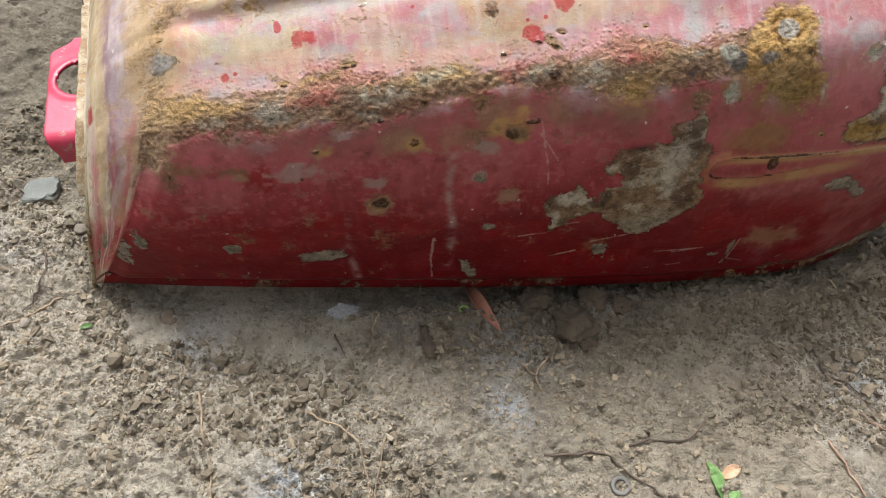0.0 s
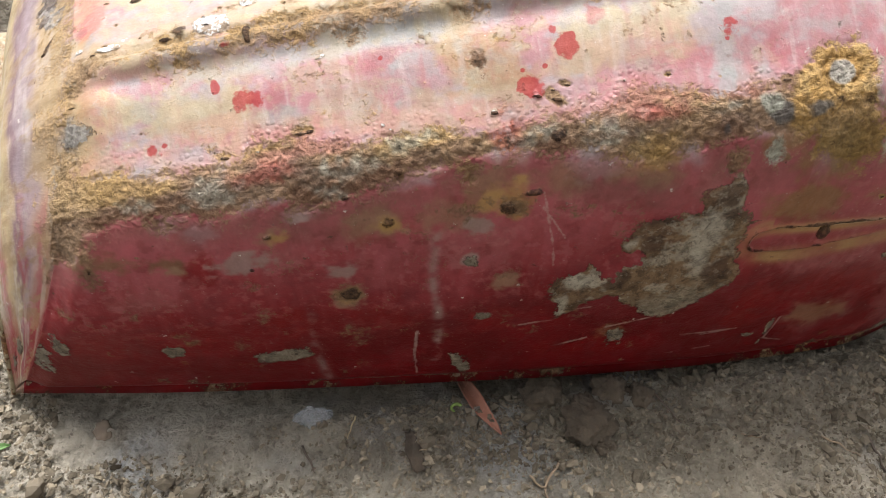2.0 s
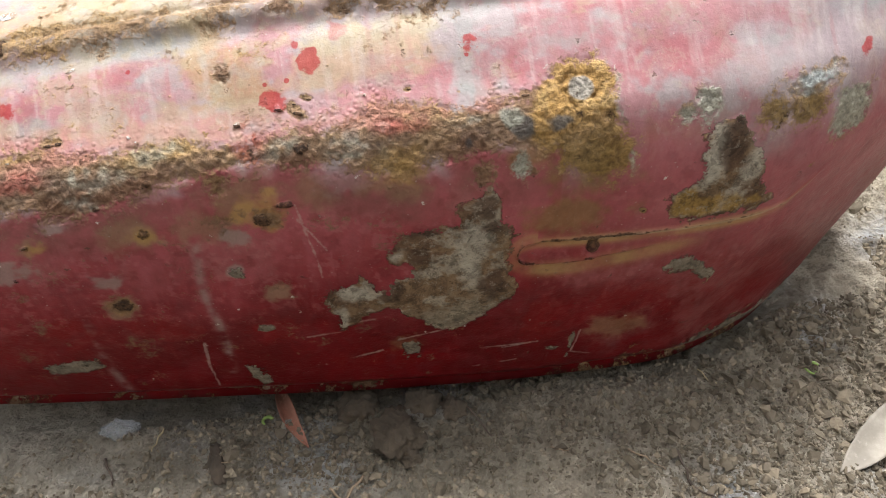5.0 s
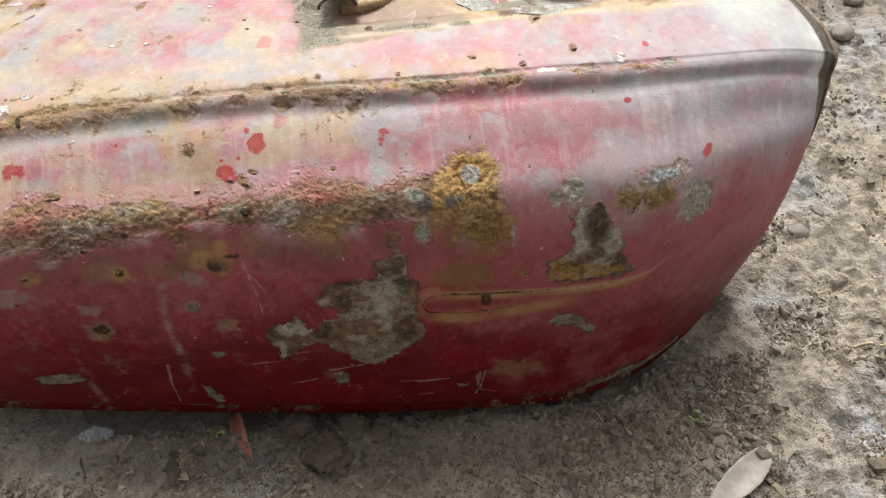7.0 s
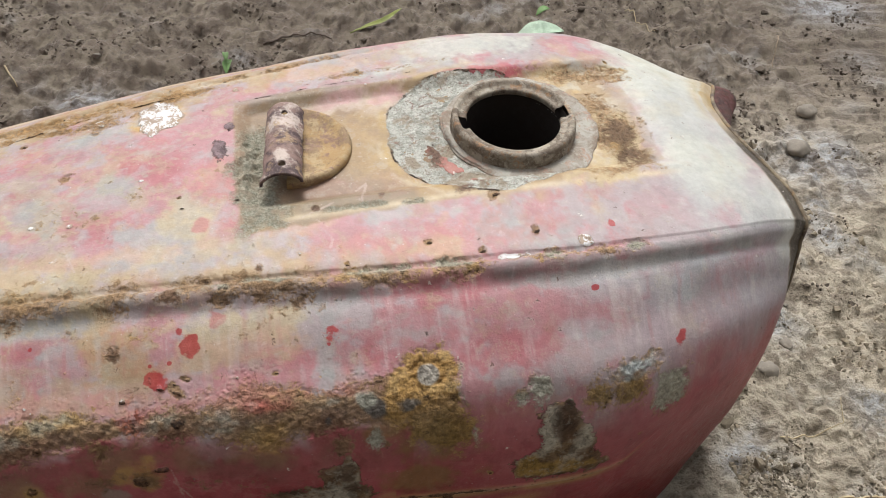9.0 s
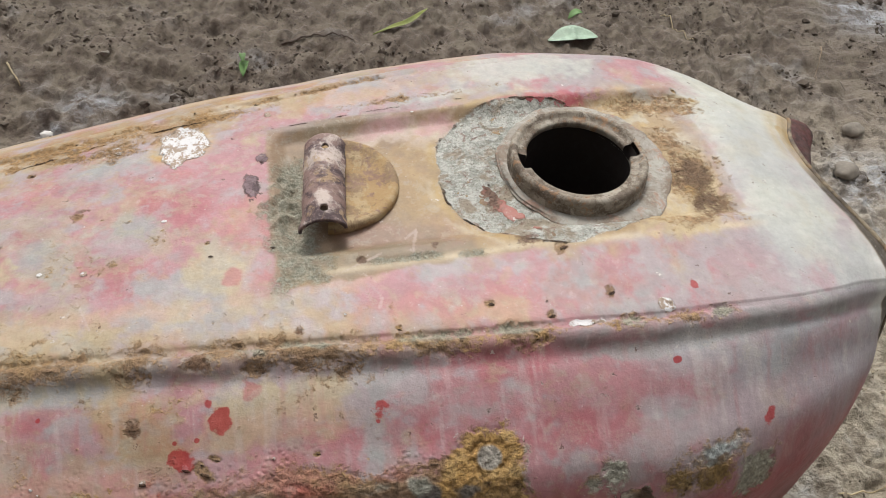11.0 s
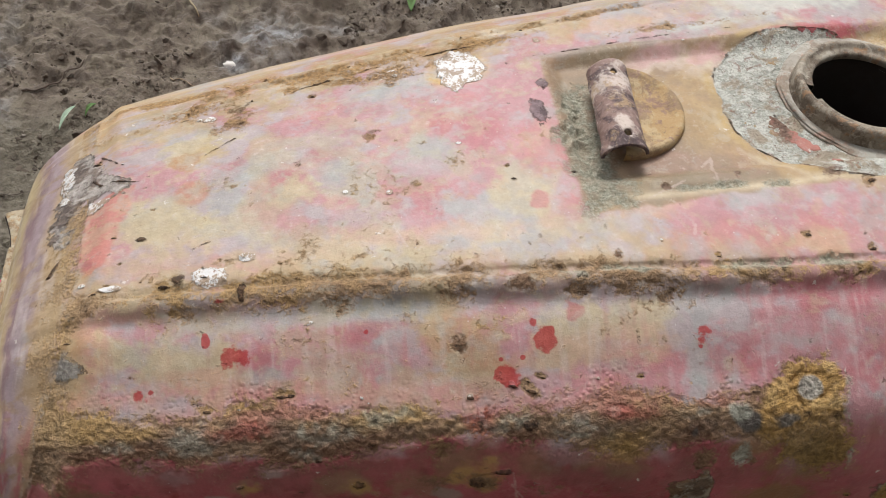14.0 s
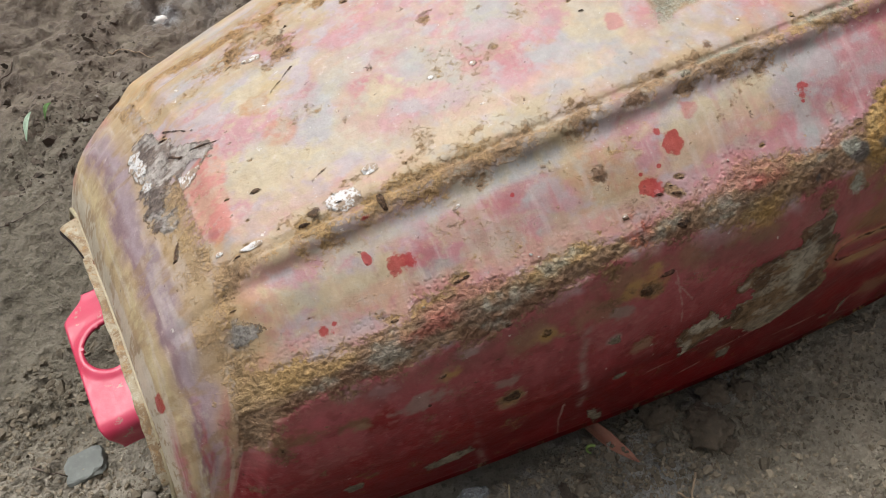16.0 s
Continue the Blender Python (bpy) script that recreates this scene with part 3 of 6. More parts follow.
lay(TOP, PEACH, dabs([(-.15, -.22, 40, 7, 0), (-.10, -.195, 30, 6, 0), (-.19, -.30, 22, 5, 0), (-.02, -.385, 26, 7, 0), (-.19, -.21, 24, 14, 0), (-.07, -.20, 30, 6, 0), (-.14, -.42, 26, 4, 0), (.01, -.17, 18, 7, 0), (.02, .22, 40, 10, 0)], .8, .6), .65)
lay(TOP, (.44, .185, .165), dabs([(-.18, -.412, 22, 5, 0), (-.145, -.425, 18, 4, 0), (-.205, -.42, 12, 4, 0)], .9, .6), .6)
lay(TOP, (.40, .175, .190), dabs([(-.10, -.43, 18, 5, 0), (-.075, -.44, 16, 4, 0), (-.03, -.43, 20, 4, 0)], .9, .6), .5)
SALMON_PATCH = [(-.216, -.010), (-.202, .012), (-.2005, -.054), (-.206, -.116), (-.210, -.180), (-.220, -.2095), (-.230, -.185), (-.232, -.119), (-.230, -.022)]
lay(TOP, (.43, .165, .135), smooth(-.3, .3, patch(SALMON_PATCH, .004)), .90)
lay(TOP, (.37, .170, .110), smooth(-.15, .15, blobs([(-.175, -.045, 7.5, 11, 0)], .2)), .8)
lay(TOP, (.33, .165, .075), dabs([(-.178, .037, 7, 9, 0), (-.244, .272, 5, 14, 0)], .5, .2), .8)
# the bleached nose
PALE_DABS = [(.225, .02, 24, 60, 0), (.212, -.145, 15, 20, 0), (.225, .245, 27, 16, 0), (.116, .242, 40, 13, 0), (.080, .181, 28, 6, 0), (.05, .075, 9, 15, 0), (.24, -.24, 16, 12, 0)]
lay(TOP, CREAM, dabs(PALE_DABS, .9, .6), .85)
lay(TOP, (.46, .475, .43), box(.202, .30, -.24, .3, .010) * np.clip(.85 + .6 * n2 + .3 * n6, 0, 1), .85)
lay(TOP, (.36, .365, .375), box(.195, .30, -.30, .2, .012) * np.clip(.3 - 1.4 * n1, 0, 1), .45)
lay(TOP, STRAW_TONE, box(.20, .30, -.2, .25, .01) * np.clip(1.3 * n2 - .2, 0, 1), .3)
lay(TOP, (.275, .215, .235), smooth(.10, .19, PX + .02 * n1) * smooth(.30, .36, A) * near_side * np.clip(.75 + .5 * n2, 0, 1), .65)
lay(TOP, (.32, .305, .325), smooth(.18, .24, PX + .015 * n2) * smooth(.24, .30, A) * near_side, .65)
lay(TOP, (.335, .36, .37), dabs([(.155, -.335, 14, 6, 0), (.175, -.38, 12, 12, 0), (.195, -.33, 12, 8, 0), (.13, -.41, 8, 6, 0)], .9, .7), .5)
# cream front corner, with its highlight painted into the coat
lay(TOP, (.56, .57, .53), smooth(.243, .256, PX + .006 * n2) * smooth(.19, .24, A) * smooth(.42, .33, A) * near_side, .8)
# vertical wipes in the coat between crease and shoulder
lay(TOP, (.50, .44, .415), smooth(.25, .7, streak) * box(-.23, .24, -.46, -.30, .01), .30)
lay(TOP, (.34, .13, .13), smooth(.35, .8, -streak) * box(-.23, .24, -.46, -.30, .01), .30)
lay(TOP, (.375, .265, .135), smooth(.215, .262, A + .012 * n2 + .008 * n6) * smooth(.30, .275, A) * near_side * smooth(.12, .02, PX) * (U > 0) * np.clip(.6 + .8 * n2, 0, 1), .65)
lay(TOP, (.27, .175, .090), smooth(.240, .266, A + .010 * n6) * smooth(.29, .275, A) * near_side * smooth(.06, -.02, PX) * (U > 0) * np.clip(.4 + 1.1 * n6 + .5 * n3, 0, 1), .6)
# stain and painted-in shade under the crease lip, brown and in places grey
crease_shade = smooth(.270, .278, A) * smooth(.310, .280, A + .014 * n2 + .010 * n6 + .006 * streak) * near_side * (U > 0)
lay(TOP, (.185, .130, .075), crease_shade * smooth(.14, .04, PX) * np.clip(.7 + .6 * n6, 0, 1), .45)
lay(TOP, (.22, .205, .20), crease_shade * np.clip(box(-.185, -.09, -.34, -.25, .01) + box(.09, .25, -.34, -.25, .02), 0, 1), .7)
# pressed panel round the strap, with a cream and ochre seam beside the filler
FILL = (.1275, -.0035)
PANEL = [(-.013, .165), (.0095, .1700), (.060, .148), (.125, .150), (.20, .12), (.20, -.12), (.125, -.150), (.0757, -.1556), (.0462, -.1623), (.0122, -.1750), (-.0118, -.1820), (-.0150, -.1600), (-.0150, .10)]
pan = smooth(-.25, .25, patch(PANEL, .0015))
lay(TOP, TAN_TONE, pan * smooth(.22, .17, PX), .9)
lay(TOP, (.225, .138, .080), pan * smooth(-.1, .5, n5) * smooth(.13, .08, PX), .5)
lay(TOP, (.36, .240, .100), pan * smooth(.1, .5, n1 + .3 * n6), .45)
lay(TOP, (.43, .345, .285), pan * dabs([(.068, .085, 10, 12, 0), (.045, .12, 20, 7, 0)], .8), .75)
lay(TOP, (.41, .215, .225), pan * dabs([(.043, .130, 13, 5, 0), (.070, .118, 10, 6, 0), (.085, .100, 5, 5, 0)], .9, .5), .7)
lay(TOP, (.36, .055, .085), dabs([(.120, .142, 10, 4, 0), (.137, .138, 11, 4, 0), (.105, .150, 8, 2.6, 0)], .9, .5), .75)
lay(TOP, (.25, .205, .195), dabs([(.05, .160, 26, 3.5, 0), (.085, .168, 20, 4, 0), (.0, .165, 20, 4, 0)], .9, .6), .6)
lay(TOP, (.185, .150, .095), pan * dabs([(.035, -.125, 16, 8, 0), (.06, -.135, 18, 6, 0), (.02, .145, 18, 6, 0), (.012, -.15, 12, 5, 0)], 1.1, .7), .6)
lay(TOP, (.27, .155, .125), pan * dabs([(.06, -.10, 14, 9, 0), (.03, -.09, 12, 6, 0), (.08, -.12, 9, 5, 0)], 1.1, .7), .5)
turn = np.degrees(np.arctan2(S[..., 1] - FILL[1], S[..., 0] - FILL[0])) % 360
far = np.hypot(S[..., 0] - FILL[0], S[..., 1] - FILL[1])
bound = np.interp(turn, [0, 50, 90, 130, 160, 200, 235, 270, 320, 360], [.0405, .041, .047, .061, .066, .064, .056, .046, .0415, .0405]) + .0022 * WOB2 + .0008 * WOB
on_top = (A < .4) & (U > 0)
scale = np.where(on_top, (bound - far) / .010, -3)
seam = np.where(on_top, np.exp(-(((far - bound - .0050 - .0012 * n2) / .0024) ** 2)), 0) * smooth(70, 110, turn) * smooth(320, 260, turn)
lay(TOP, (.47, .40, .29), seam * np.clip(.35 + 1.2 * n6 + .6 * n3, 0, 1), .8)
lay(TOP, OCHRE, np.where(on_top, np.exp(-(((far - bound - .0025 - .0010 * n6) / .0026) ** 2)), 0) * smooth(90, 130, turn) * smooth(300, 250, turn) * np.clip(.7 + n2, 0, 1), .85)
lay(TOP, (.33, .225, .105), np.where(on_top, np.exp(-(((far - bound - .0095) / .0045) ** 2)), 0) * smooth(90, 130, turn) * smooth(300, 250, turn) * np.clip(.4 + n2 + n6, 0, 1), .6)
pl = -.1585 + .010 * smooth(.0, .1, PX)
lay(TOP, (.50, .41, .28), np.exp(-(((V - pl) * .30 / .0018) ** 2)) * box(-.008, .20, -.3, 0, .006) * np.clip(.8 + .5 * n2, 0, 1), .85)
red_strip = np.where(on_top, np.exp(-(((far - .0435 - .0020 * np.cos(np.radians(turn - 200))) / .0036) ** 2)), 0) * smooth(175, 200, turn) * smooth(265, 245, turn) * np.clip(.65 + .9 * n6, 0, 1.2)
scale = scale - 2.2 * smooth(.5, .9, red_strip + .8 * n6 + .5 * n3)
lay(TOP, (.31, .100, .085), smooth(.15, .6, red_strip), .85)
# margin of the front rust, and the far edge
field = np.where(on_top, smooth(.040, .047, far + .003 * n2) * smooth(.074, .062, far + .006 * n2 + .004 * n6), 0) * (smooth(290, 330, turn) + smooth(70, 40, turn))
lay(TOP, (.36, .265, .155), np.clip(field, 0, 1), .85)
lay(TOP, (.43, .305, .135), np.clip(field, 0, 1) * smooth(-.1, .4, n6 + .4 * n3), .7)
lay(TOP, (.50, .46, .37), np.clip(field, 0, 1) * smooth(.1, .5, fbm(PX * 120 + 61, PQ * 120, 4)), .6)
lay(TOP, (.43, .335, .19), dabs([(.176, .125, 22, 9, 0), (.184, -.050, 12, 22, 0), (.165, -.128, 22, 7, 0)], .8, .4), .8)
lay(TOP, (.345, .215, .085), smooth(.17, .25, V + .04 * n2) * smooth(.12, -.03, PX + .04 * n1) * (U > 0) * np.clip(.6 + 1.1 * n6, 0, 1), .8)
lay(TOP, (.27, .165, .080), smooth(.16, .22, V + .05 * n2) * smooth(.42, .34, V) * smooth(.03, -.05, PX + .03 * n1) * (U > 0) * np.clip(.35 + 1.3 * n6 + .6 * n3, 0, 1), .65)
lay(TOP, (.50, .40, .32), np.exp(-(((V - .43) * .30 / .004) ** 2)) * (U > 0), .5)
lay(TOP, (.40, .26, .12), smooth(-.205, -.222, PX + .006 * n2) * (U > -.03) * smooth(.56, .48, A) * smooth(.15, .25, A + .06 * n6), .85)
ring_w = np.hypot(PX + .0520, PQ - .165 * .3) + .0022 * WOB2
lay(TOP, (.44, .285, .09), np.exp(-(((ring_w - .0130) / .0034) ** 2)) * np.clip(.8 + .8 * n6, 0, 1), .9)
clear = (1 - .85 * pan * smooth(.22, .17, PX)) * (1 - .85 * smooth(.06, .14, PX))
lay(TOP, (.365, .315, .205), clear * smooth(.0, .55, .7 * n6 + .5 * n3 + .3 * n1 + .25 * smooth(-.08, -.2, PX)), .42)
lay(TOP, (.315, .315, .295), clear * smooth(.15, .6, .7 * fbm(PX * 80 + 41, PQ * 80, 4) + .4 * n3), .35)
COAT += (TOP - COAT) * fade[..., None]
# rear face: upright streaks of mauve, straw and crimson
line = U + .07 * fbm(PX * 0 + 3, PQ * 18, 4) + .05 * fbm(PX * 260, PQ * 60, 4)
BACK = np.zeros(COAT.shape)
lay(BACK, (.37, .27, .155), np.ones(PX.shape))
lay(BACK, (.29, .225, .245), np.exp(-(((line + .32) / .11) ** 2)))
lay(BACK, (.185, .115, .140), np.exp(-(((line + .39) / .040) ** 2)), .80)
lay(BACK, (.20, .145, .165), np.exp(-(((line + .27) / .030) ** 2)) * np.clip(.6 + n2, 0, 1), .6)
lay(BACK, (.44, .365, .215), np.exp(-(((line + .55) / .06) ** 2)), .9)
lay(BACK, (.43, .39, .31), smooth(-.62, -.68, line), .9)
lay(BACK, (.20, .135, .075), smooth(-.62, -.68, line) * smooth(.05, .4, n6 + .5 * n3), .7)
low = smooth(.40, .52, A + .03 * n5)
lay(BACK, (.36, .10, .125), low * np.clip(np.exp(-(((line + .66) / .09) ** 2)) + np.exp(-(((line + .16) / .05) ** 2)), 0, 1), .85)
lay(BACK, (.30, .06, .075), low * np.exp(-(((line + .35) / .035) ** 2)), .8)
lay(BACK, (.42, .28, .27), low * np.exp(-(((line + .25) / .04) ** 2)), .7)
lay(BACK, (.26, .018, .026), smooth(.62, .78, A + .04 * n5) * (1 - np.exp(-(((line + .40) / .07) ** 2))), .85)
lay(BACK, (.50, .43, .31), smooth(.5, .6, A) * np.exp(-(((line + .42) / .022) ** 2)), .9)
lay(BACK, (.27, .180, .095), smooth(.05, .5, n6 + .5 * n3), .6)
lay(BACK, (.46, .40, .36), smooth(.3, .7, fbm(PX * 330 + 9, PQ * 30, 3)), .4)
lay(BACK, (.21, .16, .11), smooth(.90, .97, A + .02 * n2), .7)
COAT += (BACK - COAT) * smooth(.0, -.10, U + .03 * n2)[..., None]
# crust and bare metal
RUST_TAN, RUST_BROWN, RUST_GOLD, GROWTH = (.34, .225, .125), (.205, .125, .074), (.39, .250, .095), (.375, .385, .320)
lay(CRUST, RUST_TAN, np.ones(PX.shape))
lay(CRUST, RUST_BROWN, smooth(-.2, .45, n2 + .3 * n3), .65)
lay(CRUST, RUST_GOLD, smooth(.2, .6, n5), .6)
lay(CRUST, (.15, .088, .060), smooth(.015, .035, A - up_v + .008 * n6) * (PX < .04) * near_side, .55)
lay(CRUST, RUST_GOLD, dabs([(-.22, -.455, 18, 9, 0), (-.195, -.475, 9, 4, 0), (-.09, -.46, 13, 6, 0), (-.105, -.465, 12, 5, 0), (-.012, -.52, 12, 6, 0), (-.155, -.44, 12, 5, 0)], .8, .6), .8)
lay(CRUST, (.42, .20, .150), dabs([(-.135, -.45, 16, 4, 0), (-.15, -.455, 10, 4, 0), (-.02, -.455, 18, 5, 0), (-.065, -.46, 8, 5, 0), (.018, -.46, 10, 3, 0)], .8, .5), .8)
lay(CRUST, (.30, .030, .026), dabs([(-.158, -.478, 13, 4.5, 0), (-.066, -.478, 5, 7, 0), (-.012, -.475, 10, 3, 0)], .9, .6), .5)
lay(CRUST, GROWTH, dabs([(-.128, -.485, 10, 7, 0), (-.130, -.52, 4, 8, 0), (-.178, -.485, 11, 6, 0), (-.189, -.505, 7, 4, 0), (-.026, -.49, 8, 5, 0), (-.055, -.482, 6, 4, 0), (.016, -.478, 5, 3, 0), (-.205, -.50, 7, 4, 0), (-.10, -.47, 9, 4, 0)], 1.5, .7) * np.clip(.55 + .9 * n6 + .7 * n3, 0, 1), .62)
NUT = [(.0549, -.4133), (.0648, -.4075), (.0702, -.4409), (.0702, -.4686), (.0708, -.4948), (.0763, -.5312), (.0768, -.5603), (.0697, -.5720), (.0588, -.5632), (.0500, -.5516), (.0445, -.5312), (.0396, -.5079), (.0391, -.4773), (.0440, -.4511), (.0473, -.4293)]
nut = patch(NUT, .003)
lay(CRUST, (.40, .240, .070), smooth(-.6, .2, nut) * smooth(.54, .49, A + .03 * n2), .9)
lay(CRUST, (.27, .175, .055), smooth(-.6, .2, nut) * smooth(.49, .54, A + .03 * n2), .85)
lay(CRUST, (.46, .315, .13), smooth(-.6, .2, nut) * smooth(.1, .5, n2) * (A < .48), .7)
lay(CRUST, (.36, .345, .30), smooth(.0052, .0042, np.hypot(PX - .058, PQ + .451 * .3) + .0006 * WOB) * near_side, .95)
lay(CRUST, (.085, .085, .080), dabs([(.035, -.493, 3.4, 3, 0), (.014, -.504, 2.2, 3.2, 0), (.049, -.492, 4, 3, 0)], .7, .3), .9)
lay(CRUST, GROWTH, dabs([(.0735, -.47, 2.6, 13, 0), (.0775, -.545, 2.5, 7, 0), (.03, -.475, 3.5, 3, 0), (.034, -.545, 3.2, 5, 0), (.106, -.49, 5, 7, 0), (.0975, -.505, 6, 4, 0)], .8, .4), .9)
# front growth and the two patches of bare metal
lay(CRUST, (.25, .165, .055), dabs([(.133, -.515, 6, 8, 0), (.15, -.525, 10, 10, 0)], .7, .4), .9)
lay(CRUST, (.40, .445, .44), dabs([(.150, -.487, 11, 5, 0)], .9, .4), .95)
PALE_PATCH = [(.1797, -.5123), (.1830, -.5414), (.1808, -.5632), (.1726, -.5691), (.1677, -.5734), (.1611, -.5603), (.1622, -.5399), (.1611, -.5137), (.1677, -.5065)]
pale_patch = patch(PALE_PATCH, .002)
lay(CRUST, (.37, .365, .285), smooth(-.2, .2, pale_patch), .95)
MAIN = [(.0183, -.5676), (.0243, -.5691), (.0254, -.5938), (.0248, -.6113), (.0308, -.6389), (.0336, -.6462), (.0325, -.6564), (.0308, -.6797), (.0319, -.7117), (.0347, -.7467), (.0341, -.7714), (.0265, -.7933), (.0188, -.8151), (.0089, -.8268),
        (.0051, -.8326), (-.0004, -.8209), (-.0058, -.8049), (-.0129, -.7889), (-.0157, -.7671), (-.0222, -.7641), (-.0294, -.7714), (-.0337, -.7831), (-.0376, -.8078), (-.0409, -.8238), (-.0430, -.8151), (-.0403, -.7802), (-.0452, -.7496),
        (-.0469, -.7307), (-.0425, -.7161), (-.0354, -.7088), (-.0321, -.6972), (-.0283, -.7074), (-.0250, -.7278), (-.0190, -.7336), (-.0168, -.7074), (-.0097, -.7001), (-.0091, -.6841), (-.0173, -.6724), (-.0201, -.6622), (-.0146, -.6360),
        (-.0091, -.6244), (.0051, -.6229), (.0106, -.6127), (.0111, -.5953), (.0188, -.5865)]
FRONT_PATCH = [(.1200, -.5123), (.1233, -.5327), (.1288, -.5487), (.1326, -.5793), (.1348, -.6084), (.1397, -.6360), (.1441, -.6491), (.1315, -.6550), (.1135, -.6593), (.1042, -.6593), (.0993, -.6462), (.0982, -.6157), (.1047, -.6025), (.1096, -.5822), (.1080, -.5618), (.1080, -.5370), (.1113, -.5254), (.1184, -.5254)]
main, front_patch = patch(MAIN, .0018), patch(FRONT_PATCH, .0018)
metal = smooth(-.5, .0, np.maximum(main, front_patch))
lay(CRUST, (.195, .130, .076), metal)
lay(CRUST, (.135, .082, .050), metal * smooth(.0, .3, .7 * n2 + .6 * n6 + .5 * n3), .85)
lay(CRUST, (.37, .335, .265), metal * smooth(.1, .4, fbm(PX * 110 + 31, PQ * 110, 4) + .3 * n3), .7)
lay(CRUST, (.42, .39, .32), metal * dabs([(.017, -.639, 9, 5.5, 0), (.014, -.683, 6, 12, 0), (-.035, -.725, 6, 4.5, 0), (-.015, -.661, 4, 3.5, 0), (-.042, -.793, 3, 8, 0), (.129, -.575, 5, 12, 0), (.112, -.565, 4, 9, 0)], .9, .5), .8)
lay(CRUST, (.265, .225, .165), metal * dabs([(.010, -.795, 19, 12, 0)], .6, .4), .85)
lay(CRUST, (.085, .052, .034), metal * dabs([(.019, -.591, 5, 7, 0), (.025, -.629, 5, 3, 0), (-.017, -.728, 5, 4.5, 0), (-.010, -.664, 5, 6, 0), (.026, -.725, 5, 10, 0), (-.006, -.626, 7, 2.4, 0), (.121, -.553, 5, 8, 0)], 1.0, .4), .85)
lay(CRUST, (.30, .190, .055), metal * dabs([(.110, -.638, 9, 4, 0), (.128, -.640, 8, 3.5, 0), (.104, -.625, 4, 4, 0)], .9, .4), .85)
# rust in its places
rust = np.where(near_side & (PX < .052) & (U > -.05), np.minimum(A - up_v, (lo_v - A) * 1.1) * .30 / .0045, -3) + .45 * n2 + .3 * WOB
rust = np.where(PX > .052, -3, rust)
rust = np.maximum(rust, np.where(near_side & (PX < .03) & (U > 0), -1.20 + 1.0 * n6 + .6 * n2 + .7 * smooth(.05, .0, np.abs(A - lo_v)), -3))
rust = np.maximum(rust, nut * .8 + .3 + .5 * n6)
rust = np.maximum(rust, blobs([(-.064, -.572, 6, 5, 0), (-.131, -.710, 5.5, 5.5, 0), (-.011, -.527, 8, 5, 0), (.020, -.545, 4.5, 7, 0), (.0975, -.505, 5, 3.5, 0), (.106, -.49, 3.5, 6.5, 0), (.0775, -.55, 2.2, 7, 0), (.133, -.515, 6, 7, 0), (.15, -.51, 12, 9, 0), (.034, -.545, 2.6, 5, 0)], .7))
rust = np.maximum(rust, np.maximum(pale_patch, blobs([(.150, -.487, 11, 4.5, 0)], .8) + .3))
collar = np.where(on_top, .9 - np.abs(far - .0365 - .002 * np.cos(np.radians(turn - 200))) / .0030, -3) + .9 * n2 + .6 * n6 - .55 * smooth(250, 290, turn) * smooth(340, 300, turn)
lay(CRUST, (.32, .265, .185), smooth(-.6, .0, collar))
lay(CRUST, (.15, .105, .080), smooth(-.6, .0, collar) * smooth(.1, .4, n6 + .5 * n3), .7)
grimy = blobs([(.112, -.083, 5, 3.5, 0), (.091, -.137, 5, 2.6, 0), (.1, -.128, 6, 2.2, 0), (.078, .02, 3, 5, 0), (.084, -.05, 4, 6, 0), (.09, .075, 6, 7, 0), (.052, -.128, 1.6, 1.8, 0), (.020, -.145, 1.4, 1.2, 0)], 1.2)
lay(CRUST, (.17, .115, .090), smooth(-.6, -.1, grimy), .9)
rust = np.maximum(rust, np.maximum(collar - .25, grimy - .05))
freckles = blobs([(-.072, -.371, 2.0, 2.6, 0), (-.047, -.284, 4, 3.4, 0), (-.008, -.247, 2, 2, 0), (-.198, -.391, 1.7, .9, 0)], 1.0)
lay(CRUST, (.15, .085, .055), smooth(-.6, -.1, freckles), .85)
rust = np.maximum(rust, freckles + .2)
RUST_FAR = [(-.081, .215, 11, 8, 0), (-.096, .228, 14, 9, 0), (-.158, .18, 8, 9, 0), (-.187, .33, 22, 7, 0), (-.15, .30, 22, 6, 0), (-.12, .26, 20, 6, 0), (-.18, .24, 14, 7, 0), (-.07, .30, 26, 5, 0), (.02, .27, 30, 3, 0)]
RUST_TOP = [(-.097, .015, 3.2, 3.6, 0), (-.130, .225, 3, 4, 0), (-.155, .190, 6, 14, 0), (-.084, .205, 13, 10, 0), (-.100, .210, 3.5, 5, 0), (-.047, .235, 6, 4.5, 0), (-.158, .155, 7, 9, 0), (.186, -.060, 9, 15, 0), (.178, .125, 20, 7, 0)]
rust = np.maximum(rust, np.maximum(blobs(RUST_TOP, 1.0) + .15, blobs(RUST_FAR, 1.3) - .12))
lay(CRUST, (.31, .185, .075), smooth(.16, .24, V) * smooth(.02, -.05, PX), .7)
lay(CRUST, (.135, .085, .058), dabs([(.186, -.060, 8, 14, 0), (-.155, .19, 6, 12, 0)], .7, .4), .8)
rust = np.maximum(rust, blobs([(.182, .02, 11, 22, 0), (.160, -.128, 16, 5, 0)], .9) - .45)
rust = np.maximum(rust, blobs([(-.09, .25, 44, 9, 0), (-.18, .23, 30, 9, 0), (-.03, .24, 24, 5, 0), (.05, .19, 36, 3, 0)], 1.0) - .25)
crease = np.where(A < .272, (A - .272) * .30 / np.interp(PX, [-.22, -.15, .02, .08, .2], [.0085, .0066, .0052, .0034, .0020]), (.272 - A) * .30 / np.interp(PX, [-.2, .03, .10], [.0130, .0110, .0040])) + .85
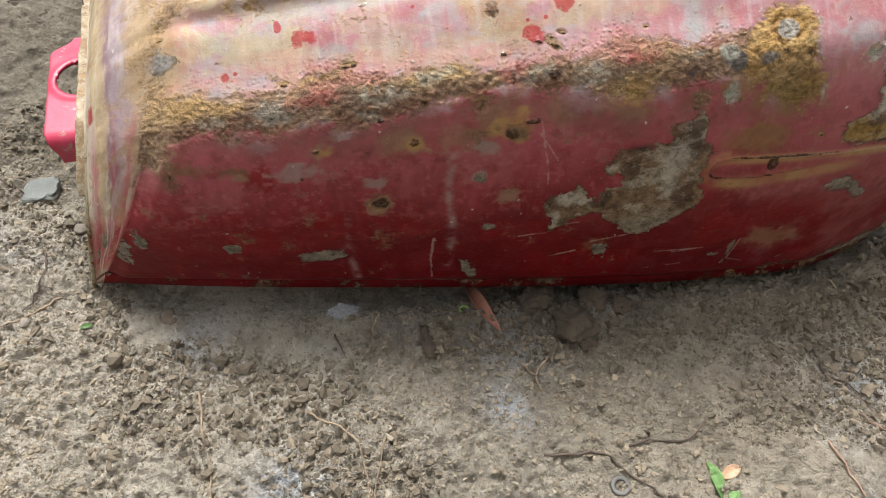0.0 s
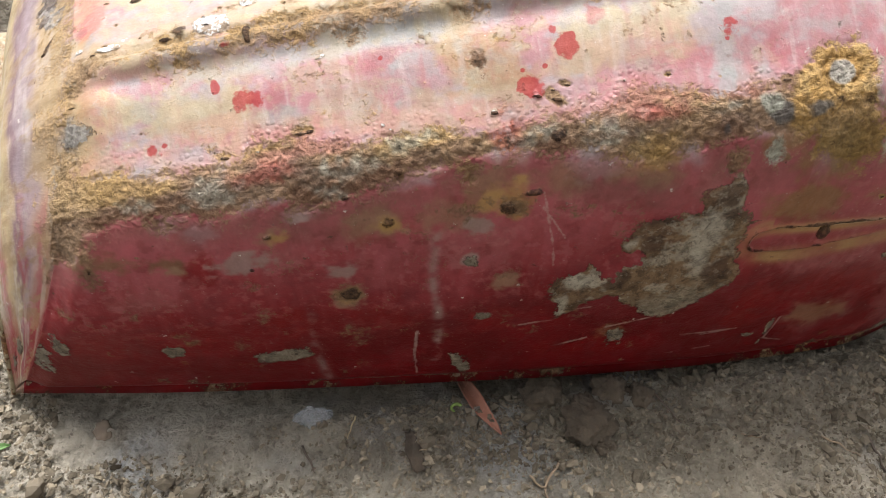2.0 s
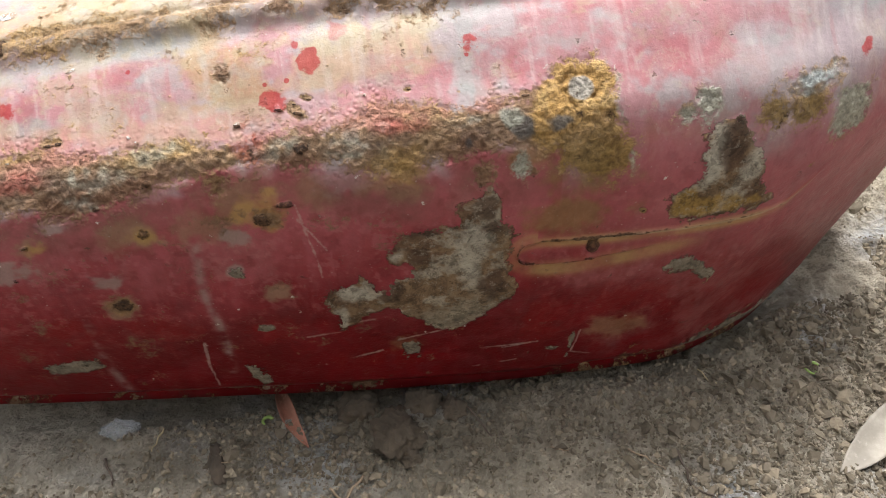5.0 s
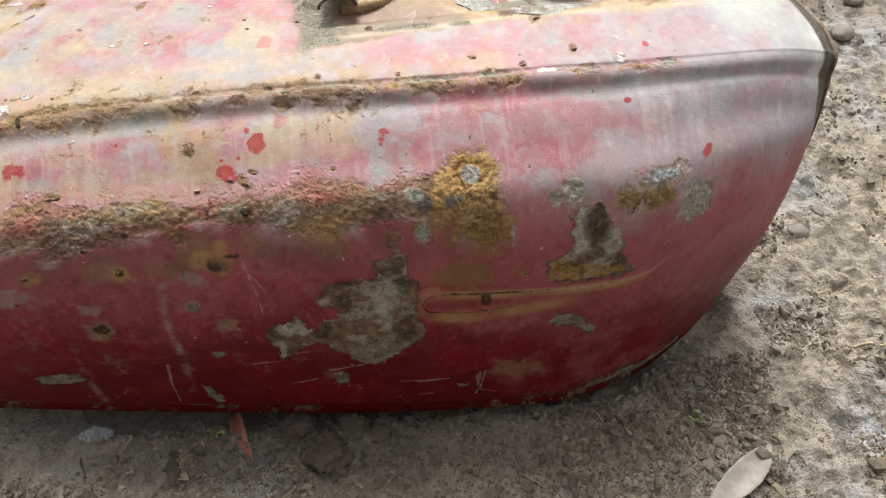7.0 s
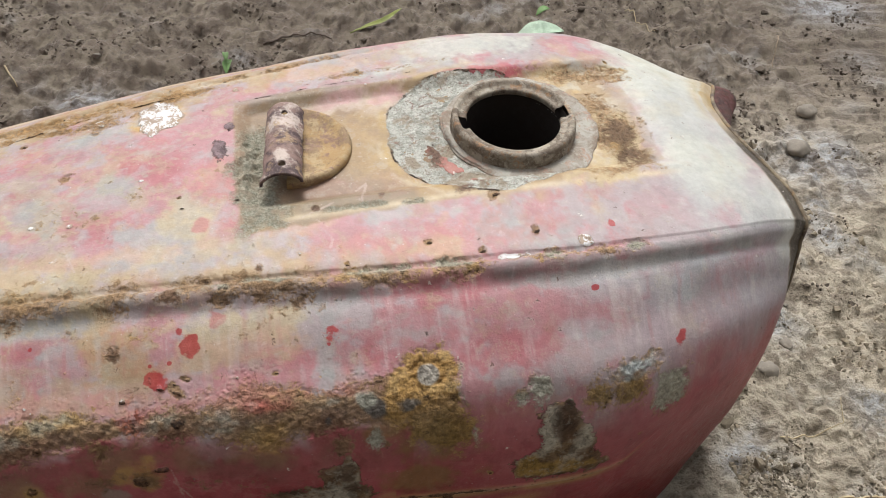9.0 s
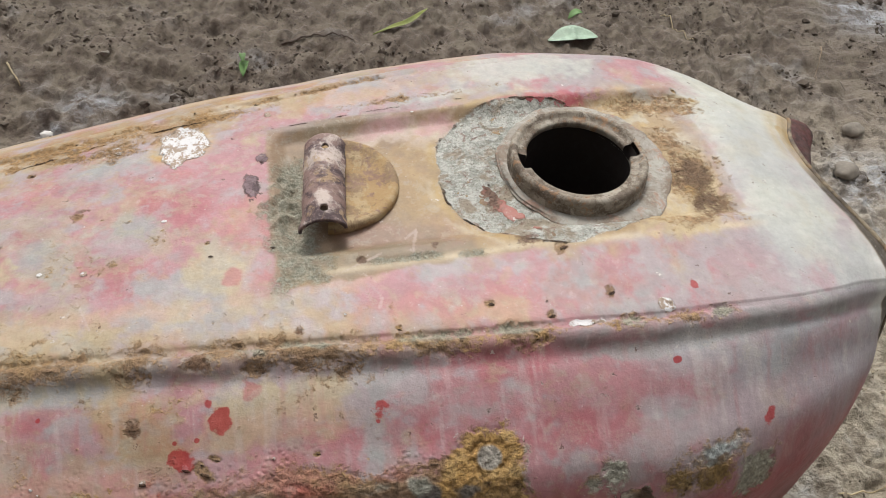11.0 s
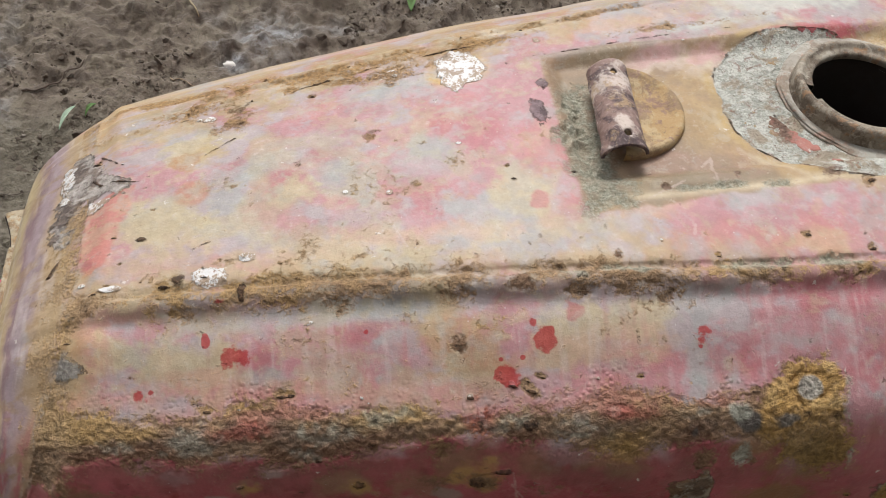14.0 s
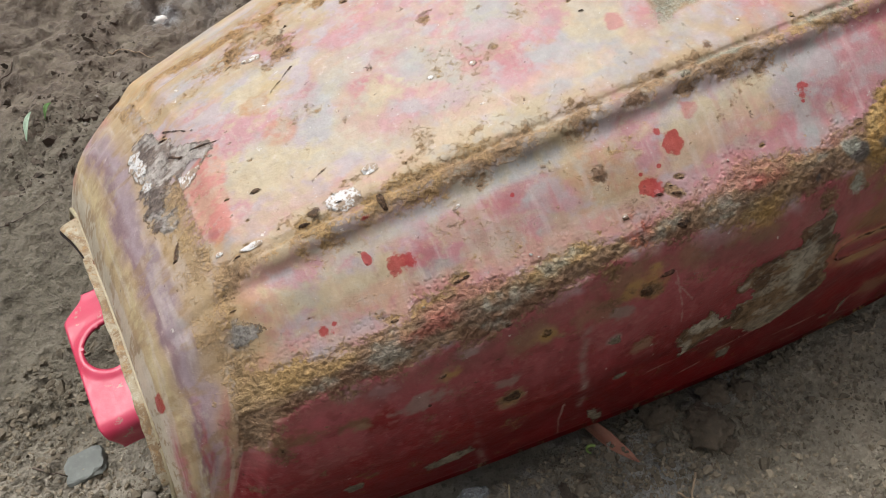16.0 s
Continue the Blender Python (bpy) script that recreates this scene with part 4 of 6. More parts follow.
rust = np.maximum(rust, np.where((U > 0) & (PX < .17) & near_side, crease + .9 * n2 + .5 * WOB - .35, -3))
rust = np.maximum(rust, np.where(near_side & (U > 0), blobs([(-.19, -.235, 14, 5, 0), (-.10, -.225, 30, 5, 0), (-.16, -.215, 12, 4, 0)], .9) - 1.0, -3))
rust = np.maximum(rust, np.where((A < .60 + .05 * n1) & (U > -.22) & (V < .0), .75 - .7 * smooth(.46, .58, A) - np.abs(PX + .231) / .0095 + .6 * n2 + .3 * WOB, -3))
rust = np.maximum(rust, np.where((V > .15) & (U > -.12), .10 - np.abs(PX + .236) / .0075 + .7 * n2 + .3 * WOB, -3))
lay(CRUST, (.31, .22, .125), smooth(.30, .20, A) * near_side * (PX < -.02), .5)
lay(CRUST, (.36, .25, .135), smooth(-.215, -.225, PX) * (A < .5) * np.clip(.6 + .8 * n2, 0, 1), .7)
lay(CRUST, (.29, .295, .235), np.clip(dabs([(.045, -.268, 13, 2.4, 0), (.073, -.266, 13, 2, 0), (-.026, -.275, 6, 2.2, 0), (.160, -.274, 6.5, 2.6, 0), (.121, -.270, 5, 2.6, 0), (-.003, -.268, 10, 2, 0)], .8, .4), 0, 1), .85)
rust = np.maximum(rust, blobs([(.045, -.268, 12, 2.2, 0), (.073, -.266, 12, 1.8, 0), (.160, -.272, 6, 2.4, 0), (.121, -.268, 5, 2.4, 0)], .8) + .05)
lay(CRUST, (.27, .26, .245), dabs([(-.224, -.375, 8, 6, 0), (-.240, .10, 6, 30, 0)], .6, .3), .9)
# bare metal and primer
bare = np.maximum(main, front_patch) + .10 + .45 * n6 + .40 * n3
for chip in ([(-.1764, -.8704), (-.1701, -.8602), (-.1586, -.8530), (-.1513, -.8500), (-.1502, -.8733), (-.1557, -.8850), (-.1666, -.8923), (-.1739, -.8923)], [(-.0878, -.8981), (-.0810, -.9112), (-.0766, -.9578), (-.0822, -.9680), (-.0854, -.9345)],
             [(.1031, -.7438), (.1080, -.7292), (.1162, -.7307), (.1211, -.7496), (.1283, -.7685), (.1299, -.7889), (.1250, -.7845), (.1184, -.7598), (.1096, -.7554)]):
    bit = patch(chip, .0016) + .35 * n6 + .35 * n3
    lay(CRUST, (.215, .185, .140), smooth(-.4, .0, bit))
    bare = np.maximum(bare, bit + .05)
CHIP_ROWS = [(-.074, -.799, 2.8, 3, 0), (-.080, -.667, 2.4, 3.4, 0), (.060, -.910, 6, 3, 0), (-.010, -.879, 6, 6, 0), (.069, -.894, 1.3, 11, 0), (-.210, -.838, 3, 4.5, 0), (-.268, -.85, 4, 10, 0), (-.258, -.79, 4, 9, 0), (.17, -.965, 26, 4, 0), (.20, -.97, 24, 5, 0), (-.12, -.985, 30, 1.6, 0)]
chips_b = blobs(CHIP_ROWS, 1.2) - .15 + .3 * n3
lay(CRUST, (.20, .170, .130), smooth(-.5, -.1, chips_b) * (main < -.3))
bare = np.maximum(bare, chips_b)
bare = np.maximum(bare, np.where((U > 0) & (A > .93) & near_side, -.85 + .7 * n2 + .4 * n1 + .5 * smooth(.955, .99, A) + .3 * smooth(.06, .16, PX), -3))
bare = np.maximum(bare, blobs([(-.224, -.375, 7.5, 5.5, 0)], .4))
CRACKED = [(-.2403, .2084), (-.2362, .2069), (-.2208, .1399), (-.2151, .0759), (-.2053, .0293), (-.2035, .0118), (-.2089, -.0115), (-.2144, -.0013), (-.2344, .0060), (-.2371, .0249), (-.2390, -.0959), (-.2426, -.0901), (-.2435, -.0027)]
cracked = patch(CRACKED, .003) + .4 * n6 + .5 * n3
lay(CRUST, (.33, .30, .275), smooth(-.4, 0, cracked))
lay(CRUST, (.12, .085, .070), smooth(-.4, 0, cracked) * smooth(.0, .3, n6 + .5 * n3), .8)
bare = np.maximum(bare, cracked)
purple = blobs([(-.017, .080, 2.5, 5, 0), (-.022, .026, 3.6, 8, 0)], .8)
lay(CRUST, (.19, .135, .145), smooth(-.6, -.1, purple))
bare = np.maximum(bare, purple)
# white scabs, red drops, mud, pits
WHITE_FLAKE = [(-.0610, .2084), (-.0529, .2300), (-.0463, .2186), (-.0414, .1793), (-.0403, .1589), (-.0447, .1181), (-.0513, .1181), (-.0562, .0977), (-.0600, .1210), (-.0626, .1618)]
WHITE = [(-.219, -.024, 9, 4.5, 25), (-.241, .121, 2, 24, 0), (-.167, -.244, 5.6, 5.6, 0), (-.206, -.250, 4, 1.6, 0), (-.218, -.228, 2.2, 2.6, 0), (-.150, -.209, 2.8, 2, 0), (.103, -.266, 9.5, 2.2, 0), (.138, -.253, 2.8, 2, 0), (-.092, -.113, 1.7, 1.7, 0), (-.11, -.10, .8, .8, 0),
         (-.169, .190, 5, 6, 0), (-.083, .205, 4, 6, 0), (-.128, -.33, 1.6, .6, 20), (-.06, -.03, 1.2, .8, 0), (-.012, .215, 4, 4, 0)]
white = np.maximum(blobs(WHITE, 1.0) - .08, patch(WHITE_FLAKE, .0018) + .25 + .12 * n6) + .25 * n3
SPOTS = [(-.155, -.374, 4.6, 5.9, 0), (-.168, -.345, 1.2, 2.2, 0), (-.195, -.416, 2.7, 3.3, 0), (-.190, -.413, 1.5, 1.1, 0), (-.041, -.365, 3.8, 4.8, 0), (-.044, -.346, 1.6, 2.6, 0), (-.038, -.359, 1.7, 2.4, 0), (-.055, -.421, 3.3, 3.9, 0), (.019, -.367, 4.4, 5.4, 0), (-.057, -.396, .8, .9, 0),
         (-.049, -.394, .8, .9, 0), (-.106, -.348, 1.1, 1.3, 0), (-.162, -.287, 2.8, 1.3, 0), (.177, -.464, 3.8, 4.6, 0), (.154, -.229, 1.7, 2.1, 0), (.138, -.342, 1.4, 1.3, 0), (.018, -.39, 1, 1, 0), (-.268, -.405, 3, 4.5, 0)]
spot = blobs(SPOTS, 1.2) - .28
lay(COAT, (.355, .115, .120), smooth(-.25, .25, .35 * n3 + .3 * n6 + blobs([(-.032, -.153, 3, 3.2, 0), (-.064, .003, 5.2, 4, 0), (-.064, .010, 3, 5, 40), (-.029, -.340, 2.5, 3, 0), (-.217, -.179, 3.2, 5, 0), (-.028, -.33, 3, 5, 0)], 1.2)), .7)
mud = np.maximum(blobs([(.041, -.150, 11, 2.0, 0), (.066, -.153, 7, 2.4, 0), (.148, -.10, 6, 3, 30), (.155, -.04, 3, 8, 0), (-.002, -.03, 6, 12, 0)], 1.0) - .05, patch([(-.0135, -.176), (-.0145, -.06), (-.012, .06), (.001, .075), (.003, .0), (.004, -.10), (.006, -.172)], .004) * .45 + .05 + .5 * n6)
PITS = [(-.130, -.710, 2.6, 2.8, 0), (-.159, -.573, 2.8, 1.9, 0), (-.106, -.506, 1.7, 1.7, 0), (-.112, -.578, 2.8, 2.3, 0), (-.127, -.531, 2.3, 1.6, 0), (-.067, -.576, 3, 2.6, 0), (-.058, -.559, 4.2, 1.3, 0), (-.048, -.489, 2.4, 2.4, 0), (.067, -.683, 1.9, 2.4, 0), (-.167, -.632, 1.1, 1.3, 0),
        (-.178, -.241, 2.4, 4.2, 0), (-.195, -.140, 1.9, 1.3, 0), (-.153, -.275, 1.1, 3.6, 0), (-.198, -.391, 1.7, .8, 0), (.030, .179, 6, 2.6, 0)]
dark = blobs(PITS, 1.5) - .05
dark = np.maximum(dark, -1.0 + .5 * np.clip(rust, -1, .6) + .6 * WOB)
SCRATCHES = [(-.057, -.830, -.042, -.822, 1), (-.050, -.911, -.024, -.879, 1), (-.016, -.853, .009, -.831, 1), (.023, -.894, .051, -.891, 1), (.020, -.946, .042, -.936, 1), (.034, -.898, .048, -.892, 1), (-.053, -.559, -.047, -.691, .62), (-.053, -.584, -.044, -.640, .6), (-.103, -.825, -.105, -.884, .9),
             (-.105, -.884, -.103, -.964, .9), (.072, -.875, .070, -.93, .8), (.068, -.93, .082, -.945, .8), (-.040, -.80, -.022, -.79, .8), (-.054, -.911, -.042, -.905, 1), (.046, -.092, .042, -.140, .9), (.046, -.092, .041, -.105, .9), (.004, -.173, .029, -.137, 1), (-.094, -.166, -.088, -.218, .8), (.026, -.207, .024, -.221, .8)]
lines = strokes(SCRATCHES, .0007)
DULL = [(-.096, -.697, -.094, -.776, 1), (-.094, -.776, -.094, -.917, 1), (-.147, -.753, -.148, -.875, .8), (-.148, -.875, -.145, -.975, .8), (-.094, -.610, -.096, -.684, .8)]
lay(COAT, (.30, .215, .20), strokes(DULL, .0019) * np.clip(.65 + .9 * n6 + .5 * n3, 0, 1), .70)
CRACKS = [(-.221, .182, -.210, .098, 1), (-.221, .067, -.216, .039, 1), (-.211, .035, -.202, .019, 1), (-.202, .019, -.198, .016, 1), (-.242, -.170, -.238, -.129, 1), (-.173, -.180, -.165, -.166, 1), (-.173, .044, -.157, .092, .9), (-.19, .200, -.15, .22, .9), (-.13, .22, -.09, .235, 1), (-.07, .235, -.02, .24, .8), (-.03, .17, .10, .165, .7)]
dark = np.maximum(dark, np.where(on_top, np.exp(-(((far - bound) / .0009) ** 2)), 0) * np.clip(.80 + .8 * n6, 0, 1.0) - .80)
dark = np.maximum(dark, strokes(CRACKS, .0008) * np.clip(.75 + .9 * n6, 0, 1.2) - .62)
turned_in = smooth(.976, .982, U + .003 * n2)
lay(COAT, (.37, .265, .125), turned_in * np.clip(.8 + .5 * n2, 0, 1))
# the lip's shade towards the near side, put into the coat as near-black
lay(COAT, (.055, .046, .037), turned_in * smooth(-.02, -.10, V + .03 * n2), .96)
lay(COAT, (.42, .34, .20), np.exp(-(((U - .970) / .009) ** 2)) * smooth(-.06, .02, V + .04 * n1) * (A < .3), .6)
# pressed badge groove on the flank
gv = np.where(near_side, A, 9)
up = np.interp(PX, [.033, .036, .042, .0719, .109, .130, .1425, .155, .163, .175], [.685, .665, .660, .667, .6715, .669, .6695, .666, .640, .60])
low = np.interp(PX, [.033, .0375, .050, .0626, .0746, .0856, .11], [.685, .699, .705, .706, .7015, .6986, .69])
gro = np.exp(-(((gv - up) * .30 / .0007) ** 2)) * (PX > .034) * smooth(.172, .160, PX)
gro = np.maximum(gro, np.exp(-(((gv - low) * .30 / .0007) ** 2)) * (PX > .034) * smooth(.100, .082, PX))
gro = np.maximum(gro, np.exp(-((np.hypot(PX - .0405, (gv - .682) * .30) - .0060) / .0008) ** 2) * (PX < .042))
wide = np.exp(-(((gv - up - .005) * .30 / .0024) ** 2)) * (PX > .031) * smooth(.168, .150, PX)
wide = np.maximum(wide, np.exp(-(((gv - low - .012) * .30 / .0034) ** 2)) * (PX > .031) * smooth(.125, .09, PX))
wide = np.maximum(wide, np.exp(-((np.hypot(PX - .0405, (gv - .684) * .30) - .0085) / .0026) ** 2) * (PX < .042))
lay(COAT, (.36, .215, .095), np.clip(wide * 1.5, 0, 1) * np.clip(.8 + .6 * n2, 0, 1), .90)
lay(COAT, (.50, .37, .23), np.exp(-(((gv - up - .002) * .30 / .0009) ** 2)) * smooth(.05, .07, PX) * smooth(.168, .150, PX), .8)
dark = np.maximum(dark, np.clip(gro, 0, 1) * np.where(PX < .10, 1.0, .72) * np.clip(.85 + .5 * n6, .4, 1) - .72 + .3 * WOB)
# pimples in the paint above the crust
lay(COAT, (.46, .205, .185), smooth(.035, .004, up_v - A + .012 * n2 + .006 * n6) * smooth(.02, .005, A - up_v) * near_side * smooth(.05, .03, PX) * (U > 0) * np.clip(.6 + .9 * n2 + .4 * n6, 0, 1), .65)
pimple = smooth(.050, .0, up_v - A) * smooth(.03, .0, A - lo_v) * near_side * smooth(.075, .05, PX) * smooth(-.235, -.20, PX) * np.clip(.7 + .8 * n2, 0, 1)
# small scabs and chips, thickest along the crease, the band and the rear edge
rng = np.random.RandomState(31)
flakes, flake_shades, chips = [], [], []
for i in range(105):
    k = rng.rand()
    x = rng.uniform(-.225, .20)
    if k < .20:
        v = -.258 + rng.uniform(-.010, .040)
        x = rng.uniform(-.225, .12)
    elif k < .48:
        v = rng.uniform(-.455, -.42)
        x = rng.uniform(-.21, .05)
    elif k < .64:
        v, x = rng.uniform(.13, .30), rng.uniform(-.23, .0)
    elif k < .76:
        v, x = rng.uniform(-.45, .25), rng.uniform(-.232, -.195)
    elif k < .84:
        v = rng.uniform(-.72, -.52)
    else:
        v = rng.uniform(-.38, .25)
    r = .7 + 1.5 * rng.rand() ** 2
    t = rng.uniform(-60, 60)
    if rng.rand() < .62:
        flakes.append((x, v, r * rng.uniform(1, 1.8), r, t))
        flake_shades.append((x + .0004 * r, v - .0014 * r, r * .9, r * .32, t * .4))
    else:
        chips.append((x, v, r * .55, r * .36, t))
        flake_shades.append((x, v - .0022 * r, r * .6, r * .22, t * .4))
flaky = blobs(flakes, 1.5)
rust = np.maximum(rust, flaky * 1.2 - .1)
white = np.maximum(white, np.minimum(blobs(chips, .9), .25))
# crescents on the near side paint in the shadow of each scab and chip
dark = np.maximum(dark, blobs(flake_shades, 1.8) - .35)
# relief of the sheet
crusty = smooth(-.15, .35, rust) * (U > -.05)
blister = smooth(.30, .75, fbm(PX * 520 + 2, PQ * 520, 2)) * pimple
n4 = fbm(PX * 560 + 1, PQ * 560, 2)
lift = crusty * (.00025 + .00030 * n3 + .00022 * WOB + .00034 * n4) + .00018 * blister + .00010 * n2 + .0004 * n1
under = smooth(.19, .13, PX) * (U > 0) * smooth(-.225, -.18, PX)
lift = lift - under * np.where(near_side, 1, .3) * .0014 * smooth(.267, .274, A + .006 * n2) * smooth(.308, .275, A + .008 * n2) + under * .0008 * np.exp(-(((A - .266) * .30 / .003) ** 2)) * (1 + .5 * n3)
lift = lift - .0004 * smooth(-.05, .12, bare) - .0007 * smooth(0, .4, dark) - .0008 * gro - .0003 * smooth(0, .1, white)
lift = lift + .0006 * smooth(-.02, .12, scale) * on_top
lift = lift + smooth(-.2, .6, mud) * (.0002 + .0010 * np.abs(n3) + .0030 * np.abs(WOB) * smooth(-.11, -.05, V) * smooth(.07, .03, V) * smooth(.003, -.003, PX))
lift = lift + .0012 * np.exp(-((np.hypot(PX - .058, PQ + .451 * .3) - .0062) / .0018) ** 2) * near_side * (1 + .6 * n4) + .0008 * smooth(.0048, .0035, np.hypot(PX - .058, PQ + .451 * .3)) * near_side
lift = lift + .0009 * np.exp(-((np.hypot(PX - .1195, PQ + .605 * .3) - .0040) / .0010) ** 2) * near_side
step_u, step_v = np.gradient(S, axis=0), np.gradient(S, axis=1)
normal = np.cross(step_v, step_u)
normal /= np.linalg.norm(normal, axis=-1, keepdims=True) + 1e-12
S = S + normal * (lift * (A < 1.02))[..., None]

mx, my = (S[:-1, :-1, 0] + S[1:, 1:, 0]) / 2, (S[:-1, :-1, 1] + S[1:, 1:, 1]) / 2
keep = ~((np.hypot(mx - FILL[0], my - FILL[1]) < .0285) & (A[:-1, :-1] < .4))
me = grid_mesh("body", S, True, keep)
for name, layers in (("paint", (*np.moveaxis(COAT, -1, 0), fade)), ("crust", (*np.moveaxis(CRUST, -1, 0), rust)), ("wear", (bare, spot, white, dark)), ("marks", (mud, scale, lines, pimple))):
    at = me.attributes.new(name, "FLOAT_COLOR", "POINT")
    at.data.foreach_set("color", np.stack(layers, -1).reshape(-1).astype(np.float32))
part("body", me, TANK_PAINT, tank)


def bulkhead(name, row, back, shrink, material):
    """The near-black sheet that closes an end, set back from its edge, for the unlit hollow."""
    ring = S[row, ::6]
    mid = ring.mean(0)
    rows = [ring]
    for k in (.15, .5, .8, 1.0):
        r = mid + (ring - mid) * (1 - shrink * k)
        r = r + np.array([back * min(1, k * 3), 0, 0])
        rows.append(r)
    rows.append(np.repeat((mid + np.array([back, 0, 0]))[None], len(ring), 0))
    return part(name, grid_mesh(name, np.stack(rows), back > 0), material, tank)


bulkhead("front_bulkhead", -1, -.03, .5, UNLIT_INSIDE)
bulkhead("rear_bulkhead", 0, .03, .5, UNLIT_INSIDE)


def tube(points, radius, sides=8, flat=1.0):
    """A bmesh swept along points; radius: a number or one a point."""
    bm = bmesh.new()
    pts = [Vector(p) for p in points]
    rad = radius if isinstance(radius, (list, tuple, np.ndarray)) else [radius] * len(pts)
    rings = []
    for i, p in enumerate(pts):
        way = (pts[min(i + 1, len(pts) - 1)] - pts[max(i - 1, 0)]).normalized()
        side = way.cross(Vector((0, 0, 1)))
        side = side.normalized() if side.length > 1e-4 else Vector((1, 0, 0))
        up = side.cross(way)
        rings.append([bm.verts.new(p + float(rad[i]) * (math.cos(a) * side + flat * math.sin(a) * up)) for a in np.linspace(0, 2 * math.pi, sides, endpoint=False)])
    for a, b in zip(rings, rings[1:]):
        for k in range(sides):
            bm.faces.new((a[k], a[(k + 1) % sides], b[(k + 1) % sides], b[k]))
    bm.faces.new(rings[0][::-1])
    bm.faces.new(rings[-1])
    return bm


# bead of metal along the edges
edge_rear = [tuple(p) for p in S[0, 24:-20:8]]
part("rear_rim", tube(edge_rear, .0016, 8), RIM, tank, "folded edge of rusty sheet")
ends = S[0, (vs > -.60) & (vs < .19)][::3]
ragged = 1 + .16 * fbm(np.arange(len(ends)) * .11, np.zeros(len(ends)), 3)
flange_rows = [ends + k * ragged[:, None] * np.array([-.0044, 0, .0010]) + np.array([0, 0, .0016 * k * (1 - k)]) for k in np.linspace(0, 1, 6)]
FLAKING = mottled("flaking_edge", (.33, .275, .185), (.22, .145, .08), (.43, .39, .30), (.32, .20, .09), 120)
thick(part("rear_flange", grid_mesh("rear_flange", np.stack(flange_rows)), FLAKING, tank, "pale flaking flange along the rear edge"), .0010)
# the lip flares out into a short spout towards the far end of the rear rim
lips = S[0, (vs > .10) & (vs < .40)][::2]
run = np.linspace(0, 1, len(lips))
flare = run ** 1.5 * smooth(1.0, .80, run)
spout_rows = [lips + flare[:, None] * (k * np.array([-.0115, 0, .0030]) + np.array([0, 0, .0012 * np.sin(np.pi * k)])) + np.array([-.0012 * k, 0, .0004]) for k in np.linspace(0, 1, 8)]
spout = thick(part("rear_spout", grid_mesh("rear_spout", np.stack(spout_rows)), FLAKING, tank, "flared rusty lip with a dark mouth"), .0010)
# a near-black sheet paints the shade in the spout's opening
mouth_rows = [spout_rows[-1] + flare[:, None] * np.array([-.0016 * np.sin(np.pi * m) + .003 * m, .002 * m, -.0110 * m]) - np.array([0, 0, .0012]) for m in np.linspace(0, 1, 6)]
thick(part("mouth", grid_mesh("mouth", np.stack(mouth_rows)), UNLIT_INSIDE, spout, "near-black sheet in place of the shaded mouth of the spout"), .0010)
edge_front = [tuple(p) for p in S[-9, 60:-60:8]]
part("front_rim", tube(edge_front, .0013, 8), DARKRIM, tank, "thin dark front edge of the sheet")
lo, hi = int(np.argmin(np.abs(vs + .03))), int(np.argmin(np.abs(vs - .27)))
far_edge = S[-9, lo:hi:3]
along = np.linspace(0, 1, len(far_edge))
swell = np.sin(np.pi * along) ** .8
rows = [far_edge + swell[:, None] * np.array([.021 * math.sin(k * 1.9), .002 * k, -.004 * k - .011 * k * k]) for k in np.linspace(0, 1.25, 9)]
thick(part("front_lip", grid_mesh("front_lip", np.stack(rows)), FLAP, tank, "curled dark red lip of the front edge"), .0012)


def turned(name, profile, steps, material, parent, label="", cut=()):
    """A ring turned from (radius, height) pairs; cut: angles (from, to) in degrees left out, inside the radius given."""
    a = np.linspace(0, 2 * np.pi, steps + 1)
    pts = np.array([[(r * np.cos(t), r * np.sin(t), h) for r, h in profile] for t in a])
    keep = np.ones((steps, len(profile) - 1), bool)
    for lo, hi, r0 in cut:
        deg = np.degrees((a[:-1] + a[1:]) / 2)
        ins = np.array([(profile[i][0] + profile[i + 1][0]) / 2 < r0 for i in range(len(profile) - 1)])
        keep &= ~(((deg > lo) & (deg < hi))[:, None] & ins[None])
    return part(name, grid_mesh(name, pts, False, keep), material, parent, label)


neck = turned("filler_neck", [(.0352, -.0065), (.0343, -.0035), (.0334, -.0005), (.0328, .0025), (.0329, .0050), (.0326, .0068), (.0317, .0080), (.0304, .0082), (.0294, .0076), (.0285, .0066),
                              (.0277, .0062), (.0266, .0061), (.0254, .0060), (.0247, .0053), (.0247, .0040), (.0250, .0026)], 144, NECK, tank,
              "worn steel filler neck, cap missing", [(171, 189, .0290), (-1, 9, .0290), (353, 361, .0290)])
flange = turned("flange", [(.0330, .0000), (.0370, .0002), (.0410, .0000), (.0440, -.0003), (.0454, -.0004), (.0459, -.0007), (.0457, -.0016)], 144,
                mottled("flange_metal", (.29, .265, .225), (.21, .165, .125), (.38, .365, .32), (.33, .20, .145)), neck, "thin grey flange with a peeling edge")
turned("throat", [(.0290, .0050), (.0284, .0030), (.0276, .0005), (.0272, -.03), (.0272, -.075), (.002, -.075)], 64, UNLIT_INSIDE, neck, "inside of the filler neck, near-black in place of its shade")
neck.location = (FILL[0] + .001, FILL[1], float(crest(FILL[0])) - .0046)
neck.rotation_euler = (0, radians(-2.5), 0)

